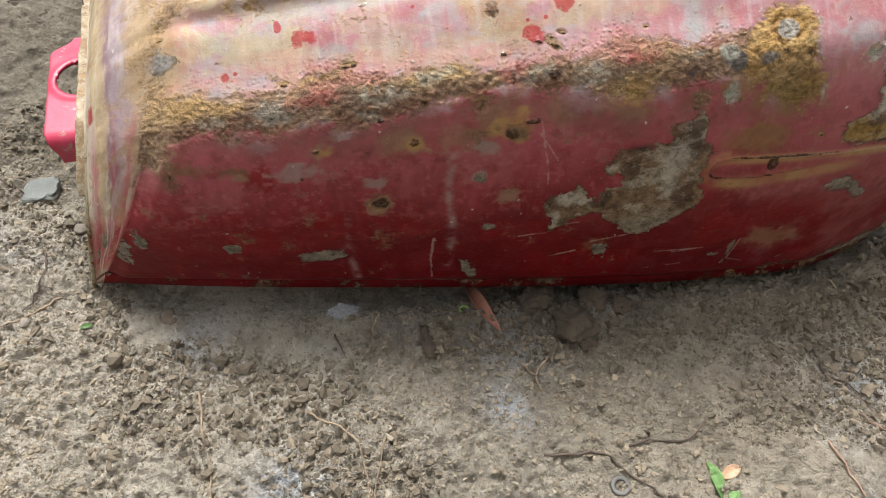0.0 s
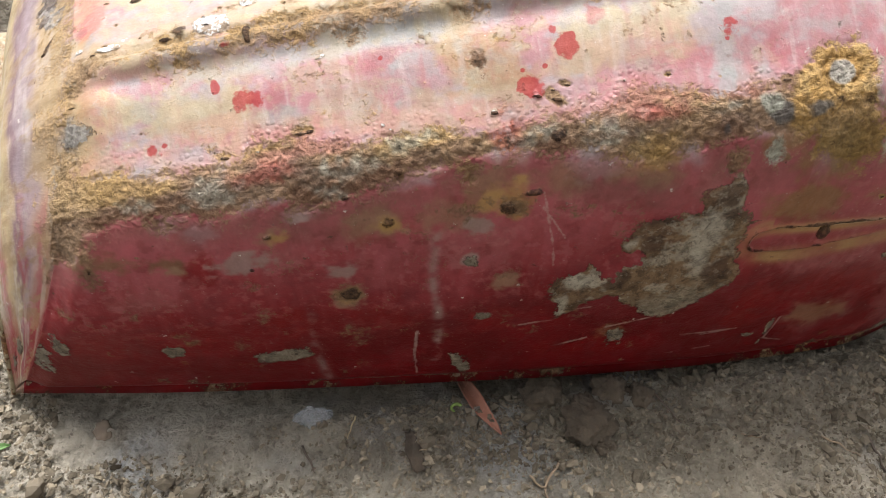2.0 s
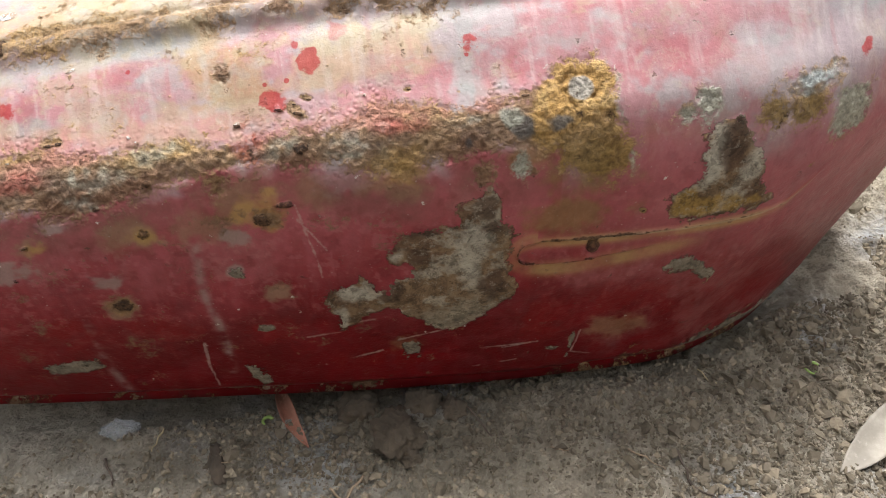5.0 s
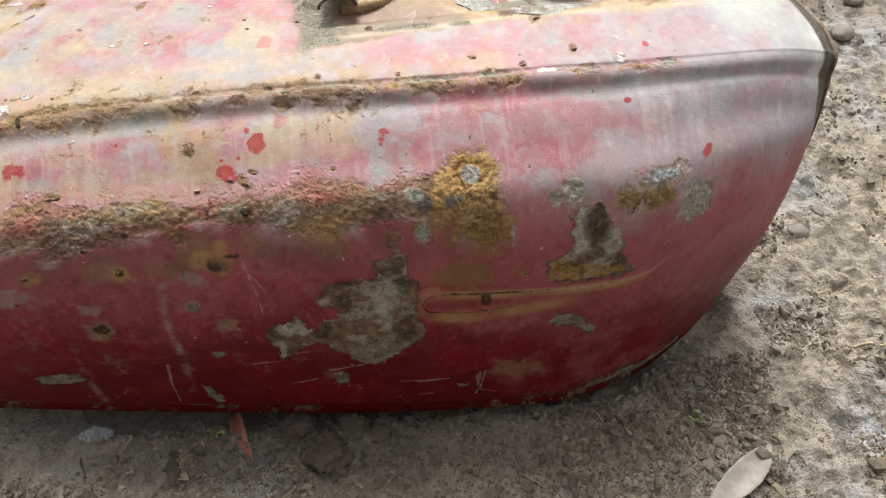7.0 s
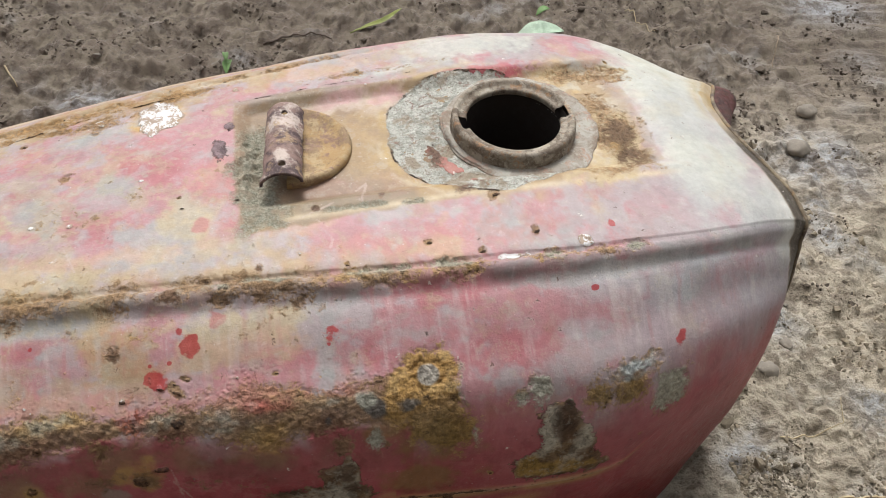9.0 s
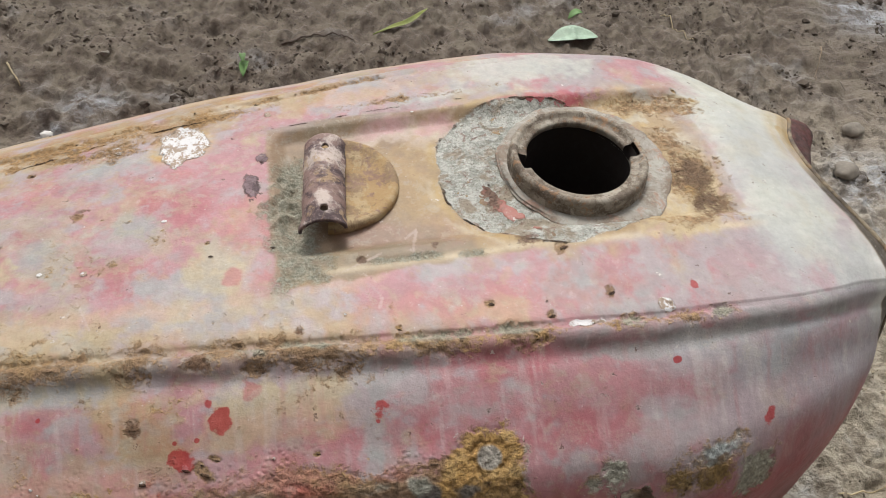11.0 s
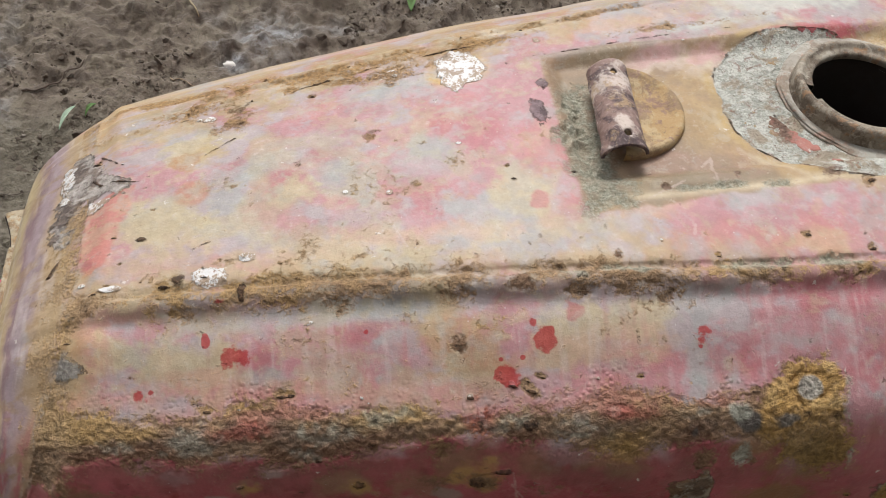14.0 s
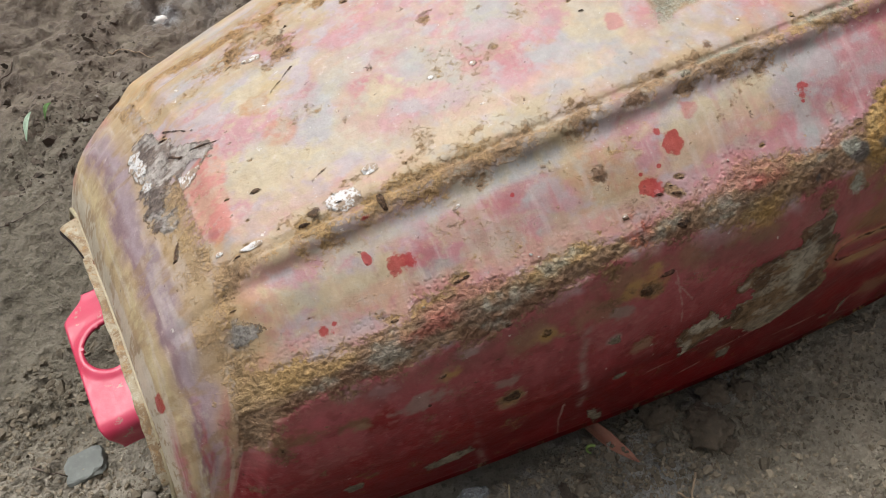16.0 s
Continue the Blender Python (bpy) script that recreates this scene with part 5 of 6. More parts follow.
co = np.zeros(len(flange.data.vertices) * 3, np.float32)
flange.data.vertices.foreach_get("co", co)
co = co.reshape(-1, 3)
rad, ang = np.hypot(co[:, 0], co[:, 1]), np.arctan2(co[:, 1], co[:, 0])
wave = fbm(np.cos(ang) * 4 + 9, np.sin(ang) * 4 + 9, 3)
grow = 1 + smooth(.036, .045, rad) * (.035 * wave - .17 * smooth(-.1, .8, -np.cos(ang)))
co[:, :2] *= grow[:, None]
co[:, 2] += smooth(.040, .0455, rad) * .0004 * wave
flange.data.vertices.foreach_set("co", co.reshape(-1))
def snapped_sheet(nu, nv, place, holes, lu, lv):
    """A sheet of nu x nv faces over lengths lu, lv; place(a, b) bends it; holes: (a, b, radius)."""
    a, b = np.meshgrid(np.linspace(0, lu, nu + 1), np.linspace(0, lv, nv + 1), indexing="ij")
    keep = np.ones((nu, nv), bool)
    for ha, hb, r in holes:
        ca, cb = (a[:-1, :-1] + a[1:, 1:]) / 2, (b[:-1, :-1] + b[1:, 1:]) / 2
        keep &= np.hypot(ca - ha, cb - hb) > r
        d = np.hypot(a - ha, b - hb)
        ring = (d > r * .45) & (d < r + .75 * max(lu / nu, lv / nv))
        k = np.where(ring, r / np.maximum(d, 1e-6), 1)
        a, b = ha + (a - ha) * k, hb + (b - hb) * k
    return place(a, b), keep


# arched strap in front of the filler
def strap_place(a, b):
    t = radians(-80) + radians(152) * a / .028
    r = .0084 + .0004 * fbm(a * 300, b * 300, 3)
    flare = smooth(.045, .053, b)
    x = .009 + r * np.sin(t) * (1 + .12 * flare)
    z = .2028 + (.0088 + .0002 * fbm(a * 200, b * 200, 2)) * np.cos(t) * (1 - .10 * flare)
    return np.stack([x - .12 * (b - .028), .0215 - b, z], -1)


STRAP = mottled("strap_rust", (.23, .150, .130), (.065, .042, .045), (.52, .44, .39), (.36, .25, .15), 48)
pts, keep = snapped_sheet(44, 84, strap_place, [(.0147, .0085, .0019), (.0147, .0465, .0019)], .028, .053)
thick(part("bracket_strap", grid_mesh("bracket_strap", pts, False, keep), STRAP, tank, "arched rusty strap with two small holes"), .0014)
PANEL_Z = float(crest(.02)) - .0045
a = np.linspace(radians(-100), radians(100), 60)
prof = [(.004, .0018), (.012, .0026), (.0235, .0028), (.0258, .0042), (.0280, .0050), (.0297, .0042), (.0304, .0022), (.0300, .0006), (.0292, -.0015)]
pts = np.array([[(.0135 + r * np.cos(t), .0015 + r * .97 * np.sin(t), PANEL_Z + h + .0002 * math.sin(9 * t)) for r, h in prof] for t in a])
PLATE = mottled("plate_rust", (.33, .215, .095), (.225, .150, .085), (.39, .295, .165), (.22, .13, .105), 75)
plate = part("hinge_plate", grid_mesh("hinge_plate", pts), PLATE, tank, "half-round ochre plate with rolled edge")
for y0 in (.0135, -.0125):
    arc = [(.0250 + .0036 * math.cos(t), y0 + .0036 * math.sin(t), PANEL_Z + .0019) for t in np.linspace(.4, 4.4, 14)]
    part("stamped_mark", tube(arc, .0006, 6), PLATE, plate)


# mounting tongue at the rear
def tongue_place(a, b):
    over = np.clip(b - .074, 0, 1)
    turn = np.clip(over / .0075, 0, 1.5)
    y = .0235 - np.minimum(b, .074) - .0075 * np.sin(np.minimum(turn, 1.5))
    z = .0775 - .0075 * (1 - np.cos(np.minimum(turn, 1.5))) - np.clip(over - .01125, 0, 1)
    cut = smooth(.016, .0, b) * .011
    round_off = smooth(.074, .096, b) * .004
    x = -.262 - a * (1 - (cut + round_off) / .041)
    z = z - .004 * smooth(.020, .0, b) - .05 * (a - .02) * 0.15
    rim = np.exp(-((np.hypot(a - .0235, b - .0375) - .0148) / .0022) ** 2)
    return np.stack([x, y, z + .0011 * rim], -1)


TONGUE = Nodes("tongue_red")
wear = TONGUE.ramp(TONGUE.noise(70, 6, .7), .60, .66)
TONGUE_RED = TONGUE.done(TONGUE.mix(wear, TONGUE.mix(TONGUE.ramp(TONGUE.noise(25, 3), .35, .65), (.43, .020, .060), (.52, .055, .110)), (.36, .25, .20)),
                         TONGUE.ramp(TONGUE.noise(180, 5), .3, .7, .28, .50), TONGUE.noise(260, 5), 0, .25, .0006)
pts, keep = snapped_sheet(44, 100, tongue_place, [(.0235, .0375, .0128)], .041, .098)
thick(part("mounting_tongue", grid_mesh("mounting_tongue", pts, False, keep), TONGUE_RED, tank, "bright pinkish-red mounting tongue with a round hole"), .0028)
# ---- the ground ----
def spread(lo, hi, step, far, grow=1.35):
    """Even steps from lo to hi, then wider and wider out to far."""
    mid = list(np.arange(lo, hi + step / 2, step))
    left, right, s = [lo], [mid[-1]], step
    while right[-1] < far:
        s *= grow
        left.append(left[-1] - s)
        right.append(right[-1] + s)
    return np.array(left[:0:-1] + mid + right[1:])


def level(x, y):
    """The height of the ground."""
    inner = np.exp(-(np.maximum(np.abs(x - .15) - .8, 0) ** 2 + np.maximum(np.abs(y - .45) - .8, 0) ** 2) * 2)
    wet = smooth(.50, .62, y) + smooth(.30, .42, x)
    wet = np.clip(wet, 0, 1)
    damp = smooth(.52, .62, y)
    patch = (1 - .65 * damp) * np.clip(.45 + .9 * fbm(x * 11 + 5, y * 11, 3), .12, 1)
    h = .0034 * fbm(x * 7, y * 7, 3) + .0022 * fbm(x * 28 + 4, y * 28, 3) + (.0019 + .0012 * wet) * fbm(x * 85, y * 85, 4)
    h = h + patch * (1 - .75 * wet) * (.0026 * np.abs(fbm(x * 140 + 9, y * 140, 3)) + .0019 * fbm(x * 300, y * 300 + 5, 2)) + .0034 * np.clip(fbm(x * 48 + 1, y * 48, 3) - .1, 0, 1)
    h = h + (.0006 + .0040 * wet) * np.clip(.42 - np.abs(fbm(x * 36 + 2, y * 36 + 7, 4)), -.3, 1) + damp * .0095 * (np.abs(fbm(x * 20 + 6, y * 20, 3)) - .3) - .0006 * smooth(.55, .9, fbm(x * 75 + 11, y * 75 + 3, 3))
    crumbly = smooth(.24, .10, y - .10 * smooth(.1, -.2, x)) * smooth(.24, -.02, x)
    h = h + crumbly * (.0034 * np.abs(fbm(x * 170 + 2, y * 170, 3)) + .0020 * fbm(x * 60, y * 60 + 8, 3))
    for px, py, r, d in ((-.095, .697, .013, .012), (-.002, .843, .016, .012), (.421, .234, .010, .009), (.06, .78, .012, .007), (-.27, .50, .014, .007), (-.21, .66, .010, .007), (.36, .215, .02, .003)):
        h = h - d * np.exp(-((x - px) ** 2 + (y - py) ** 2) / (2 * (r * .55) ** 2))
    rear = np.clip(smooth(.46, .60, y) + smooth(.27, .38, x), 0, 1)
    h = h + rear * (.0036 * fbm(x * 45 + 13, y * 45, 3) + .0036 * np.clip(fbm(x * 85 + 1, y * 85 + 6, 4), -.3, 1) + .0012 * fbm(x * 150 + .3 * y, y * 150 - .4 * x + 6, 2))
    h = h + (1 - rear) * (.0016 * smooth(.10, .45, fbm(x * 210 + 4, y * 210 + 1, 2)) * np.clip(.4 + 1.2 * fbm(x * 16 + 2, y * 16 + 9, 3), 0, 1) + .0011 * fbm(x * 420, y * 420, 2) - .0022 * smooth(.35, .6, fbm(x * 95 + 3, y * 95 + 3, 3)))
    h = h + (1 - rear) * smooth(.05, .14, x) * .0030 * np.clip(fbm(x * 70 + 5, y * 70 + 2, 4) + .05, -.1, 1)
    # trodden flat under the tank
    along, across = (x - .0855) * .9816 + (y - .381) * .1908, -(x - .0855) * .1908 + (y - .381) * .9816
    under = smooth(.34, .24, np.abs(along)) * smooth(.172, .14, np.abs(across))
    inside = smooth(-.015, .010, half_width(np.clip(along, -.29, .27)) - np.abs(across)) * smooth(.285, .262, np.abs(along))
    return (h * (1 - .40 * under) - .0010 * under - .0135 * inside) * inner


gxs = spread(-.36, .56, .0012, 400, 1.25)
gys = spread(.06, .36, .0012, 400)
gys = np.concatenate([gys[gys <= .36], np.arange(.3620, .70, .0019), np.arange(.702, 1.03, .0034), gys[gys > 1.04]])
GX, GY = np.meshgrid(gxs, gys, indexing="ij")
GZ = level(GX, GY)
gme = grid_mesh("ground", np.stack([GX, GY, GZ], -1))
dry = smooth(.20, .10, GY - .14 * smooth(.1, -.2, GX)) * smooth(.16, -.05, GX + .08 * fbm(GX * 9, GY * 9, 3))
dry = np.maximum(dry, .6 * smooth(.145, .10, GY + .02 * fbm(GX * 14, GY * 14, 3)))
dry = np.maximum(dry, .55 * smooth(.10, .22, GX) * smooth(.27, .14, GY) * np.clip(.6 + fbm(GX * 15 + 2, GY * 15, 3), 0, 1))
wet = np.clip(smooth(.50, .60, GY + .05 * fbm(GX * 8, GY * 8, 3)), 0, 1)
side = np.maximum(.42 * smooth(.04, .22, GX + .03 * fbm(GX * 20, GY * 20, 3)) * smooth(.32, .22, GY), smooth(.13, .38, GX + .08 * fbm(GX * 12, GY * 12, 3) + .05 * fbm(GX * 40, GY * 40, 3)) * smooth(.86, .46, GY + .05 * fbm(GX * 9 + 4, GY * 9, 3)))
# pale bluish patches: dried soil, and the sheen of wet mud put into the colour
pale_sheen = np.clip(smooth(.27, .40, GX) * smooth(.85, .50, GY) * (-.05 + 1.2 * fbm(GX * 22, GY * 22, 4)), 0, 1)
pale_sheen = np.maximum(pale_sheen, np.clip(.9 * fbm(GX * 16 + 8, GY * 16, 4) - .42, 0, .6))
for px, py, r in ((.400, .323, .022), (.338, .262, .016), (.45, .445, .026), (-.125, .668, .022), (-.15, .628, .010), (.574, .634, .04), (-.06, .10, .02), (-.12, .18, .015), (.06, .15, .014), (.26, .17, .02), (.69, .95, .05)):
    pale_sheen = np.maximum(pale_sheen, np.exp(-(((GX - px) ** 2 + (GY - py) ** 2) / r**2)) * (.8 + .9 * fbm(GX * 60, GY * 60, 3)))
local = np.exp(-(np.maximum(np.abs(GX - .15) - .58, 0) ** 2 + np.maximum(np.abs(GY - .45) - .58, 0) ** 2) * 7)
broad = np.clip(.45 + .7 * fbm(GX * 1.1 + 3, GY * 1.1, 4), 0, 1)
dry, pale_sheen, side = dry * local, pale_sheen * local, side * local + (1 - local) * .5 * (1 - broad)
wet = wet * local + (1 - local) * .6 * broad
at = gme.attributes.new("soil", "FLOAT_COLOR", "POINT")
at.data.foreach_set("color", np.stack([dry, wet, np.clip(pale_sheen, 0, 1), np.clip(side, 0, 1)], -1).reshape(-1).astype(np.float32))
E_ = Nodes("earth")
dry_a, wet_a, pale_sheen_a, side_a = E_.attr("soil")
nb, nm, nf, ng = E_.noise(9, 4, .6), E_.noise(42, 6, .62, .5), E_.noise(190, 6, .68), E_.noise(800, 4, .6)
soft = E_.math("ADD", nm, E_.math("MULTIPLY", E_.math("SUBTRACT", nf, .5), .5))
col = E_.mix(E_.ramp(soft, .30, .70), (.150, .125, .090), (.268, .230, .168))
col = E_.mix(E_.ramp(nb, .38, .64, 0, .6), col, (.150, .122, .090))
col = E_.mix(E_.math("MULTIPLY", dry_a, E_.ramp(soft, .25, .62, .35, 1)), col, (.45, .39, .305))
col = E_.mix(E_.math("MULTIPLY", wet_a, E_.ramp(soft, .25, .70, .97, .42)), col, (.148, .107, .076))
col = E_.mix(E_.math("MULTIPLY", side_a, E_.ramp(soft, .32, .60, .55, 1)), col, (.53, .445, .33))
col = E_.mix(E_.math("MULTIPLY", pale_sheen_a, E_.ramp(E_.math("ADD", nf, E_.math("MULTIPLY", nm, .6)), .58, .86, 0, .9)), col, (.44, .45, .46))
clod = E_.noise(58, 5, .62, .3)
col = E_.mix(E_.math("MULTIPLY", E_.math("MAXIMUM", side_a, wet_a), E_.ramp(clod, .52, .40, 0, .65)), col, E_.mix(wet_a, (.185, .142, .100), (.080, .057, .040)))
col = E_.mix(E_.ramp(nf, .56, .76, 0, .5), col, E_.mix(wet_a, (.235, .197, .150), (.15, .118, .090)))
# shade in the hollows between lumps and in small holes, put into the soil colour
col = E_.mix(E_.math("MULTIPLY", E_.ramp(nf, .30, .42, .5, 0), E_.math("SUBTRACT", 1.0, E_.math("MULTIPLY", wet_a, .65))), col, (.062, .046, .035))
col = E_.mix(E_.ramp(E_.math("ADD", E_.cells(95), E_.math("MULTIPLY", E_.math("SUBTRACT", ng, .5), .5)), .02, .10, .12, 0), col, (.060, .045, .033))
col = E_.mix(E_.ramp(ng, .50, .68, 0, .22), col, E_.mix(wet_a, (.225, .192, .150), (.14, .112, .086)))
grain_a = E_.speckle(430)
col = E_.mix(E_.math("MULTIPLY", E_.ramp(grain_a, .92, 1.0, 0, .22), E_.math("SUBTRACT", 1.0, E_.math("MULTIPLY", wet_a, .7))), col, E_.mix(wet_a, (.36, .32, .255), (.16, .13, .10)))
col = E_.mix(E_.ramp(grain_a, .01, .12, .35, 0), col, (.066, .050, .038))
rough = E_.blend(wet_a, .93, E_.ramp(nm, .35, .65, .45, .85))
rough = E_.blend(pale_sheen_a, rough, .5)
lumps = E_.math("MULTIPLY", E_.math("SUBTRACT", 1.0, E_.math("MULTIPLY", wet_a, .45)), E_.math("SUBTRACT", E_.math("ADD", E_.math("MULTIPLY", nf, 1.3), E_.math("ADD", E_.math("MULTIPLY", ng, .8), E_.math("MULTIPLY", E_.noise(420, 4, .65), .9))), E_.math("ADD", E_.math("MULTIPLY", E_.cells(400), .22), E_.math("MULTIPLY", E_.cells(150), .35))))
tint = E_.tree.nodes.new("ShaderNodeMix")
tint.data_type, tint.blend_type = "RGBA", "MULTIPLY"
tint.inputs[0].default_value = 1
E_.link(col, tint.inputs[6])
tint.inputs[7].default_value = (.955, 1.0, 1.05, 1)
EARTH = E_.done(tint.outputs[2], rough, lumps, 0, 1.0, .0030, .35)
ground = part("ground", gme, EARTH, None)
tagged(ground, "bare trodden brown earth, dry crumbs and damp patches", "ground", kind="structure")


def top(x, y):
    return float(level(np.array(x, float), np.array(y, float)))


# ---- loose crumbs of soil and grit ----
PHI = (1 + 5 ** .5) / 2
ICO = np.array([(-1, PHI, 0), (1, PHI, 0), (-1, -PHI, 0), (1, -PHI, 0), (0, -1, PHI), (0, 1, PHI), (0, -1, -PHI), (0, 1, -PHI), (PHI, 0, -1), (PHI, 0, 1), (-PHI, 0, -1), (-PHI, 0, 1)]) / 1.9
near = np.argsort(np.linalg.norm(ICO[:, None] - ICO[None], axis=-1), 1)[:, 1:6]
ICO_F = sorted({tuple(sorted((i, j, k))) for i in range(12) for j in near[i] for k in near[i] if j != k and k in near[j]})
ICO_F = np.array([f if np.dot(np.cross(ICO[f[1]] - ICO[f[0]], ICO[f[2]] - ICO[f[0]]), ICO[f[0]]) > 0 else (f[0], f[2], f[1]) for f in ICO_F])


def crumbs(name, count, lo, hi, size, density, material, label, seed):
    """Many small broken lumps in one mesh; size: median and spread in metres; density(x, y) from 0 to 1."""
    rng = np.random.RandomState(seed)
    base, faces = ICO, ICO_F
    x, y = rng.uniform(lo[0], hi[0], count * 4), rng.uniform(lo[1], hi[1], count * 4)
    ok = rng.rand(count * 4) < density(x, y)
    x, y = x[ok][:count], y[ok][:count]
    n, m = len(x), len(base)
    r = np.minimum(size[0] * np.exp(rng.randn(n) * size[1]), size[0] * 3.6)
    v = base[None] * (1 + .32 * rng.randn(n, m, 1).clip(-1.5, 1.5)) * rng.uniform(.6, 1.3, (n, 1, 3)) + .20 * rng.randn(n, m, 3).clip(-1.5, 1.5)
    t = rng.rand(n) * 6.283
    c, s = np.cos(t)[:, None], np.sin(t)[:, None]
    v = np.stack([v[..., 0] * c - v[..., 1] * s, v[..., 0] * s + v[..., 1] * c, v[..., 2] * .8], -1) * r[:, None, None]
    v = v + np.stack([x, y, level(x, y) - r * .10], -1)[:, None]
    f = (faces[None] + m * np.arange(n)[:, None, None]).reshape(-1, 3)
    me = bpy.data.meshes.new(name)
    me.vertices.add(n * m)
    me.vertices.foreach_set("co", v.reshape(-1).astype(np.float32))
    me.loops.add(f.size)
    me.loops.foreach_set("vertex_index", f.reshape(-1).astype(np.int32))
    me.polygons.add(len(f))
    me.polygons.foreach_set("loop_start", np.arange(0, f.size, 3, dtype=np.int32))
    me.polygons.foreach_set("use_smooth", np.zeros(len(f), bool))
    me.update(calc_edges=True)
    ob = part(name, me, material, None)
    return tagged(ob, label, "soil", kind="stuff")


def soil(name, dark, light, odd):
    n = Nodes(name)
    r, f = n.rand(), n.noise(500, 4)
    c = n.mix(r, dark, light)
    c = n.mix(n.ramp(r, .965, .98), c, odd)
    c = n.mix(n.ramp(f, .4, .7, 0, .5), c, light)
    return n.done(c, .95, f, 0, .6, .0008, .3)


def off_tank(x, y):
    along, across = (x - .0855) * .9816 + (y - .381) * .1908, -(x - .0855) * .1908 + (y - .381) * .9816
    return ~((np.abs(along) < .28) & (np.abs(across) < .150))


def front_left(x, y):
    return off_tank(x, y) * (.38 + .62 * smooth(.22, .10, y) * smooth(.22, -.10, x)) * np.clip(.55 + .8 * fbm(x * 18, y * 18, 3), 0, 1)


def clumped(x, y):
    return off_tank(x, y) * np.clip(.15 + 1.6 * fbm(x * 20 + 3, y * 20, 3), 0, 1)


LIGHT_SOIL = soil("grit_soil", (.15, .123, .088), (.285, .240, .174), (.33, .295, .23))
BROWN_SOIL = soil("crumb_soil", (.085, .070, .050), (.180, .152, .112), (.24, .21, .165))
DAMP_SOIL = soil("damp_soil", (.050, .039, .030), (.115, .094, .073), (.22, .20, .17))
crumbs("grit", 22000, (-.32, .06), (.56, .32), (.00066, .52), front_left, LIGHT_SOIL, "fine dry crumbs of light brown soil", 3)
crumbs("soil_grains", 20000, (-.34, .06), (.60, .34), (.00066, .55), clumped, BROWN_SOIL, "fine brown grains of trodden soil", 8)
crumbs("soil_crumbs", 6000, (-.32, .06), (.52, .42), (.0012, .50), clumped, BROWN_SOIL, "brown crumbs and small clods of soil", 4)
crumbs("damp_grains", 5000, (-.40, .46), (.74, 1.0), (.0009, .45), clumped, DAMP_SOIL, "dark damp grains of trodden earth", 5)
crumbs("damp_clods", 2200, (-.40, .46), (.74, 1.0), (.0016, .45), clumped, DAMP_SOIL, "dark damp clods of trodden earth", 9)
crumbs("side_clods", 2200, (.24, .12), (.64, .68), (.0013, .50), clumped, LIGHT_SOIL, "greyish brown clods and grit", 6)


# ---- single things lying on the ground ----
def lump(name, x, y, size, material, label, category, seed, flat=.6, turn=0.0, sink=.3, rough=.22, slab=False):
    """A stone or clod with broken faces."""
    bm = bmesh.new()
    bmesh.ops.create_icosphere(bm, subdivisions=4 if rough > .3 else 3, radius=1)
    noise.seed_set(seed)
    for v in bm.verts:
        k = 1 + rough * noise.noise(v.co * 1.3) + rough * .7 * noise.noise(v.co * 3.1) - rough * .8 * abs(noise.noise(v.co * 5)) + rough * .6 * noise.noise(v.co * 8) + rough * .45 * noise.noise(v.co * 16)
        v.co = Vector((v.co.x * size[0], v.co.y * size[1], v.co.z * size[2])) * k
    if slab:
        for v in bm.verts:
            v.co.x, v.co.y = np.clip(v.co.x * 1.25 + .15 * v.co.y, -size[0], size[0] * .95), np.clip(v.co.y * 1.3, -size[1], size[1] * .9)
            v.co.z = np.clip(v.co.z * 1.8, -size[2], size[2]) + .12 * v.co.x
    bm.transform(Matrix.Rotation(radians(turn), 4, "Z"))
    ob = part(name, bm, material, None)
    if slab:
        ob.data.polygons.foreach_set("use_smooth", [False] * len(ob.data.polygons))
    ob.location = (x, y, top(x, y) + size[2] * (1 - sink * 2) * .8)
    return tagged(ob, label, category)


SLATE = plain("slate", (.165, .178, .165), .75, 0, .3, 160, .5)
MUDDY = plain("mud_clod", (.122, .096, .068), .95, 0, .4, 200, .9, .0016)
DARKMUD = plain("dark_mud", (.098, .076, .056), .95, 0, .4, 200, .9, .0016)
PEBBLE = plain("pebble", (.25, .22, .18), .8, 0, .3, 160, .5)
lump("slate_stone", -.2368, .2872, (.0112, .0085, .0032), SLATE, "flat blue-grey slate chip lying on soil", "stone", 11, 1, 8, .25, .15, True)
for i, (x, y, r, z) in enumerate(((.080, .217, .012, .0075), (.100, .2005, .0135, .0070), (.1125, .2185, .0095, .006), (.106, .189, .006, .005), (.127, .214, .007, .004))):
    tagged(lump("mud_clod", x, y, (r, r * .92, z), MUDDY, "cracked dry brown clod of mud", "clod", 20 + i, 1, 40 * i, .3, .34), group="clods beside the tank")
for i, (x, y, r) in enumerate(((.436, .3935, .0085), (.547, .648, .013), (-.222, .194, .0035), (.46, .42, .006), (.5, .55, .010), (-.205, .258, .0045), (.585, .72, .011))):
    tagged(lump("pebble", x, y, (r, r * .8, r * .55), PEBBLE, "small rounded grey-brown pebble on soil", "pebble", 40 + i, 1, 33 * i, .42, .16), group="pebbles")
lump("white_stone", -.152, .6285, (.0055, .004, .003), plain("white_stone", (.70, .68, .64), .7), "small white stone on dark damp soil", "stone", 60)
lump("mud_crust", .0112, .1857, (.0042, .0105, .0035), DARKMUD, "dark crumbly stick of mud", "clod", 61, 1, 14)


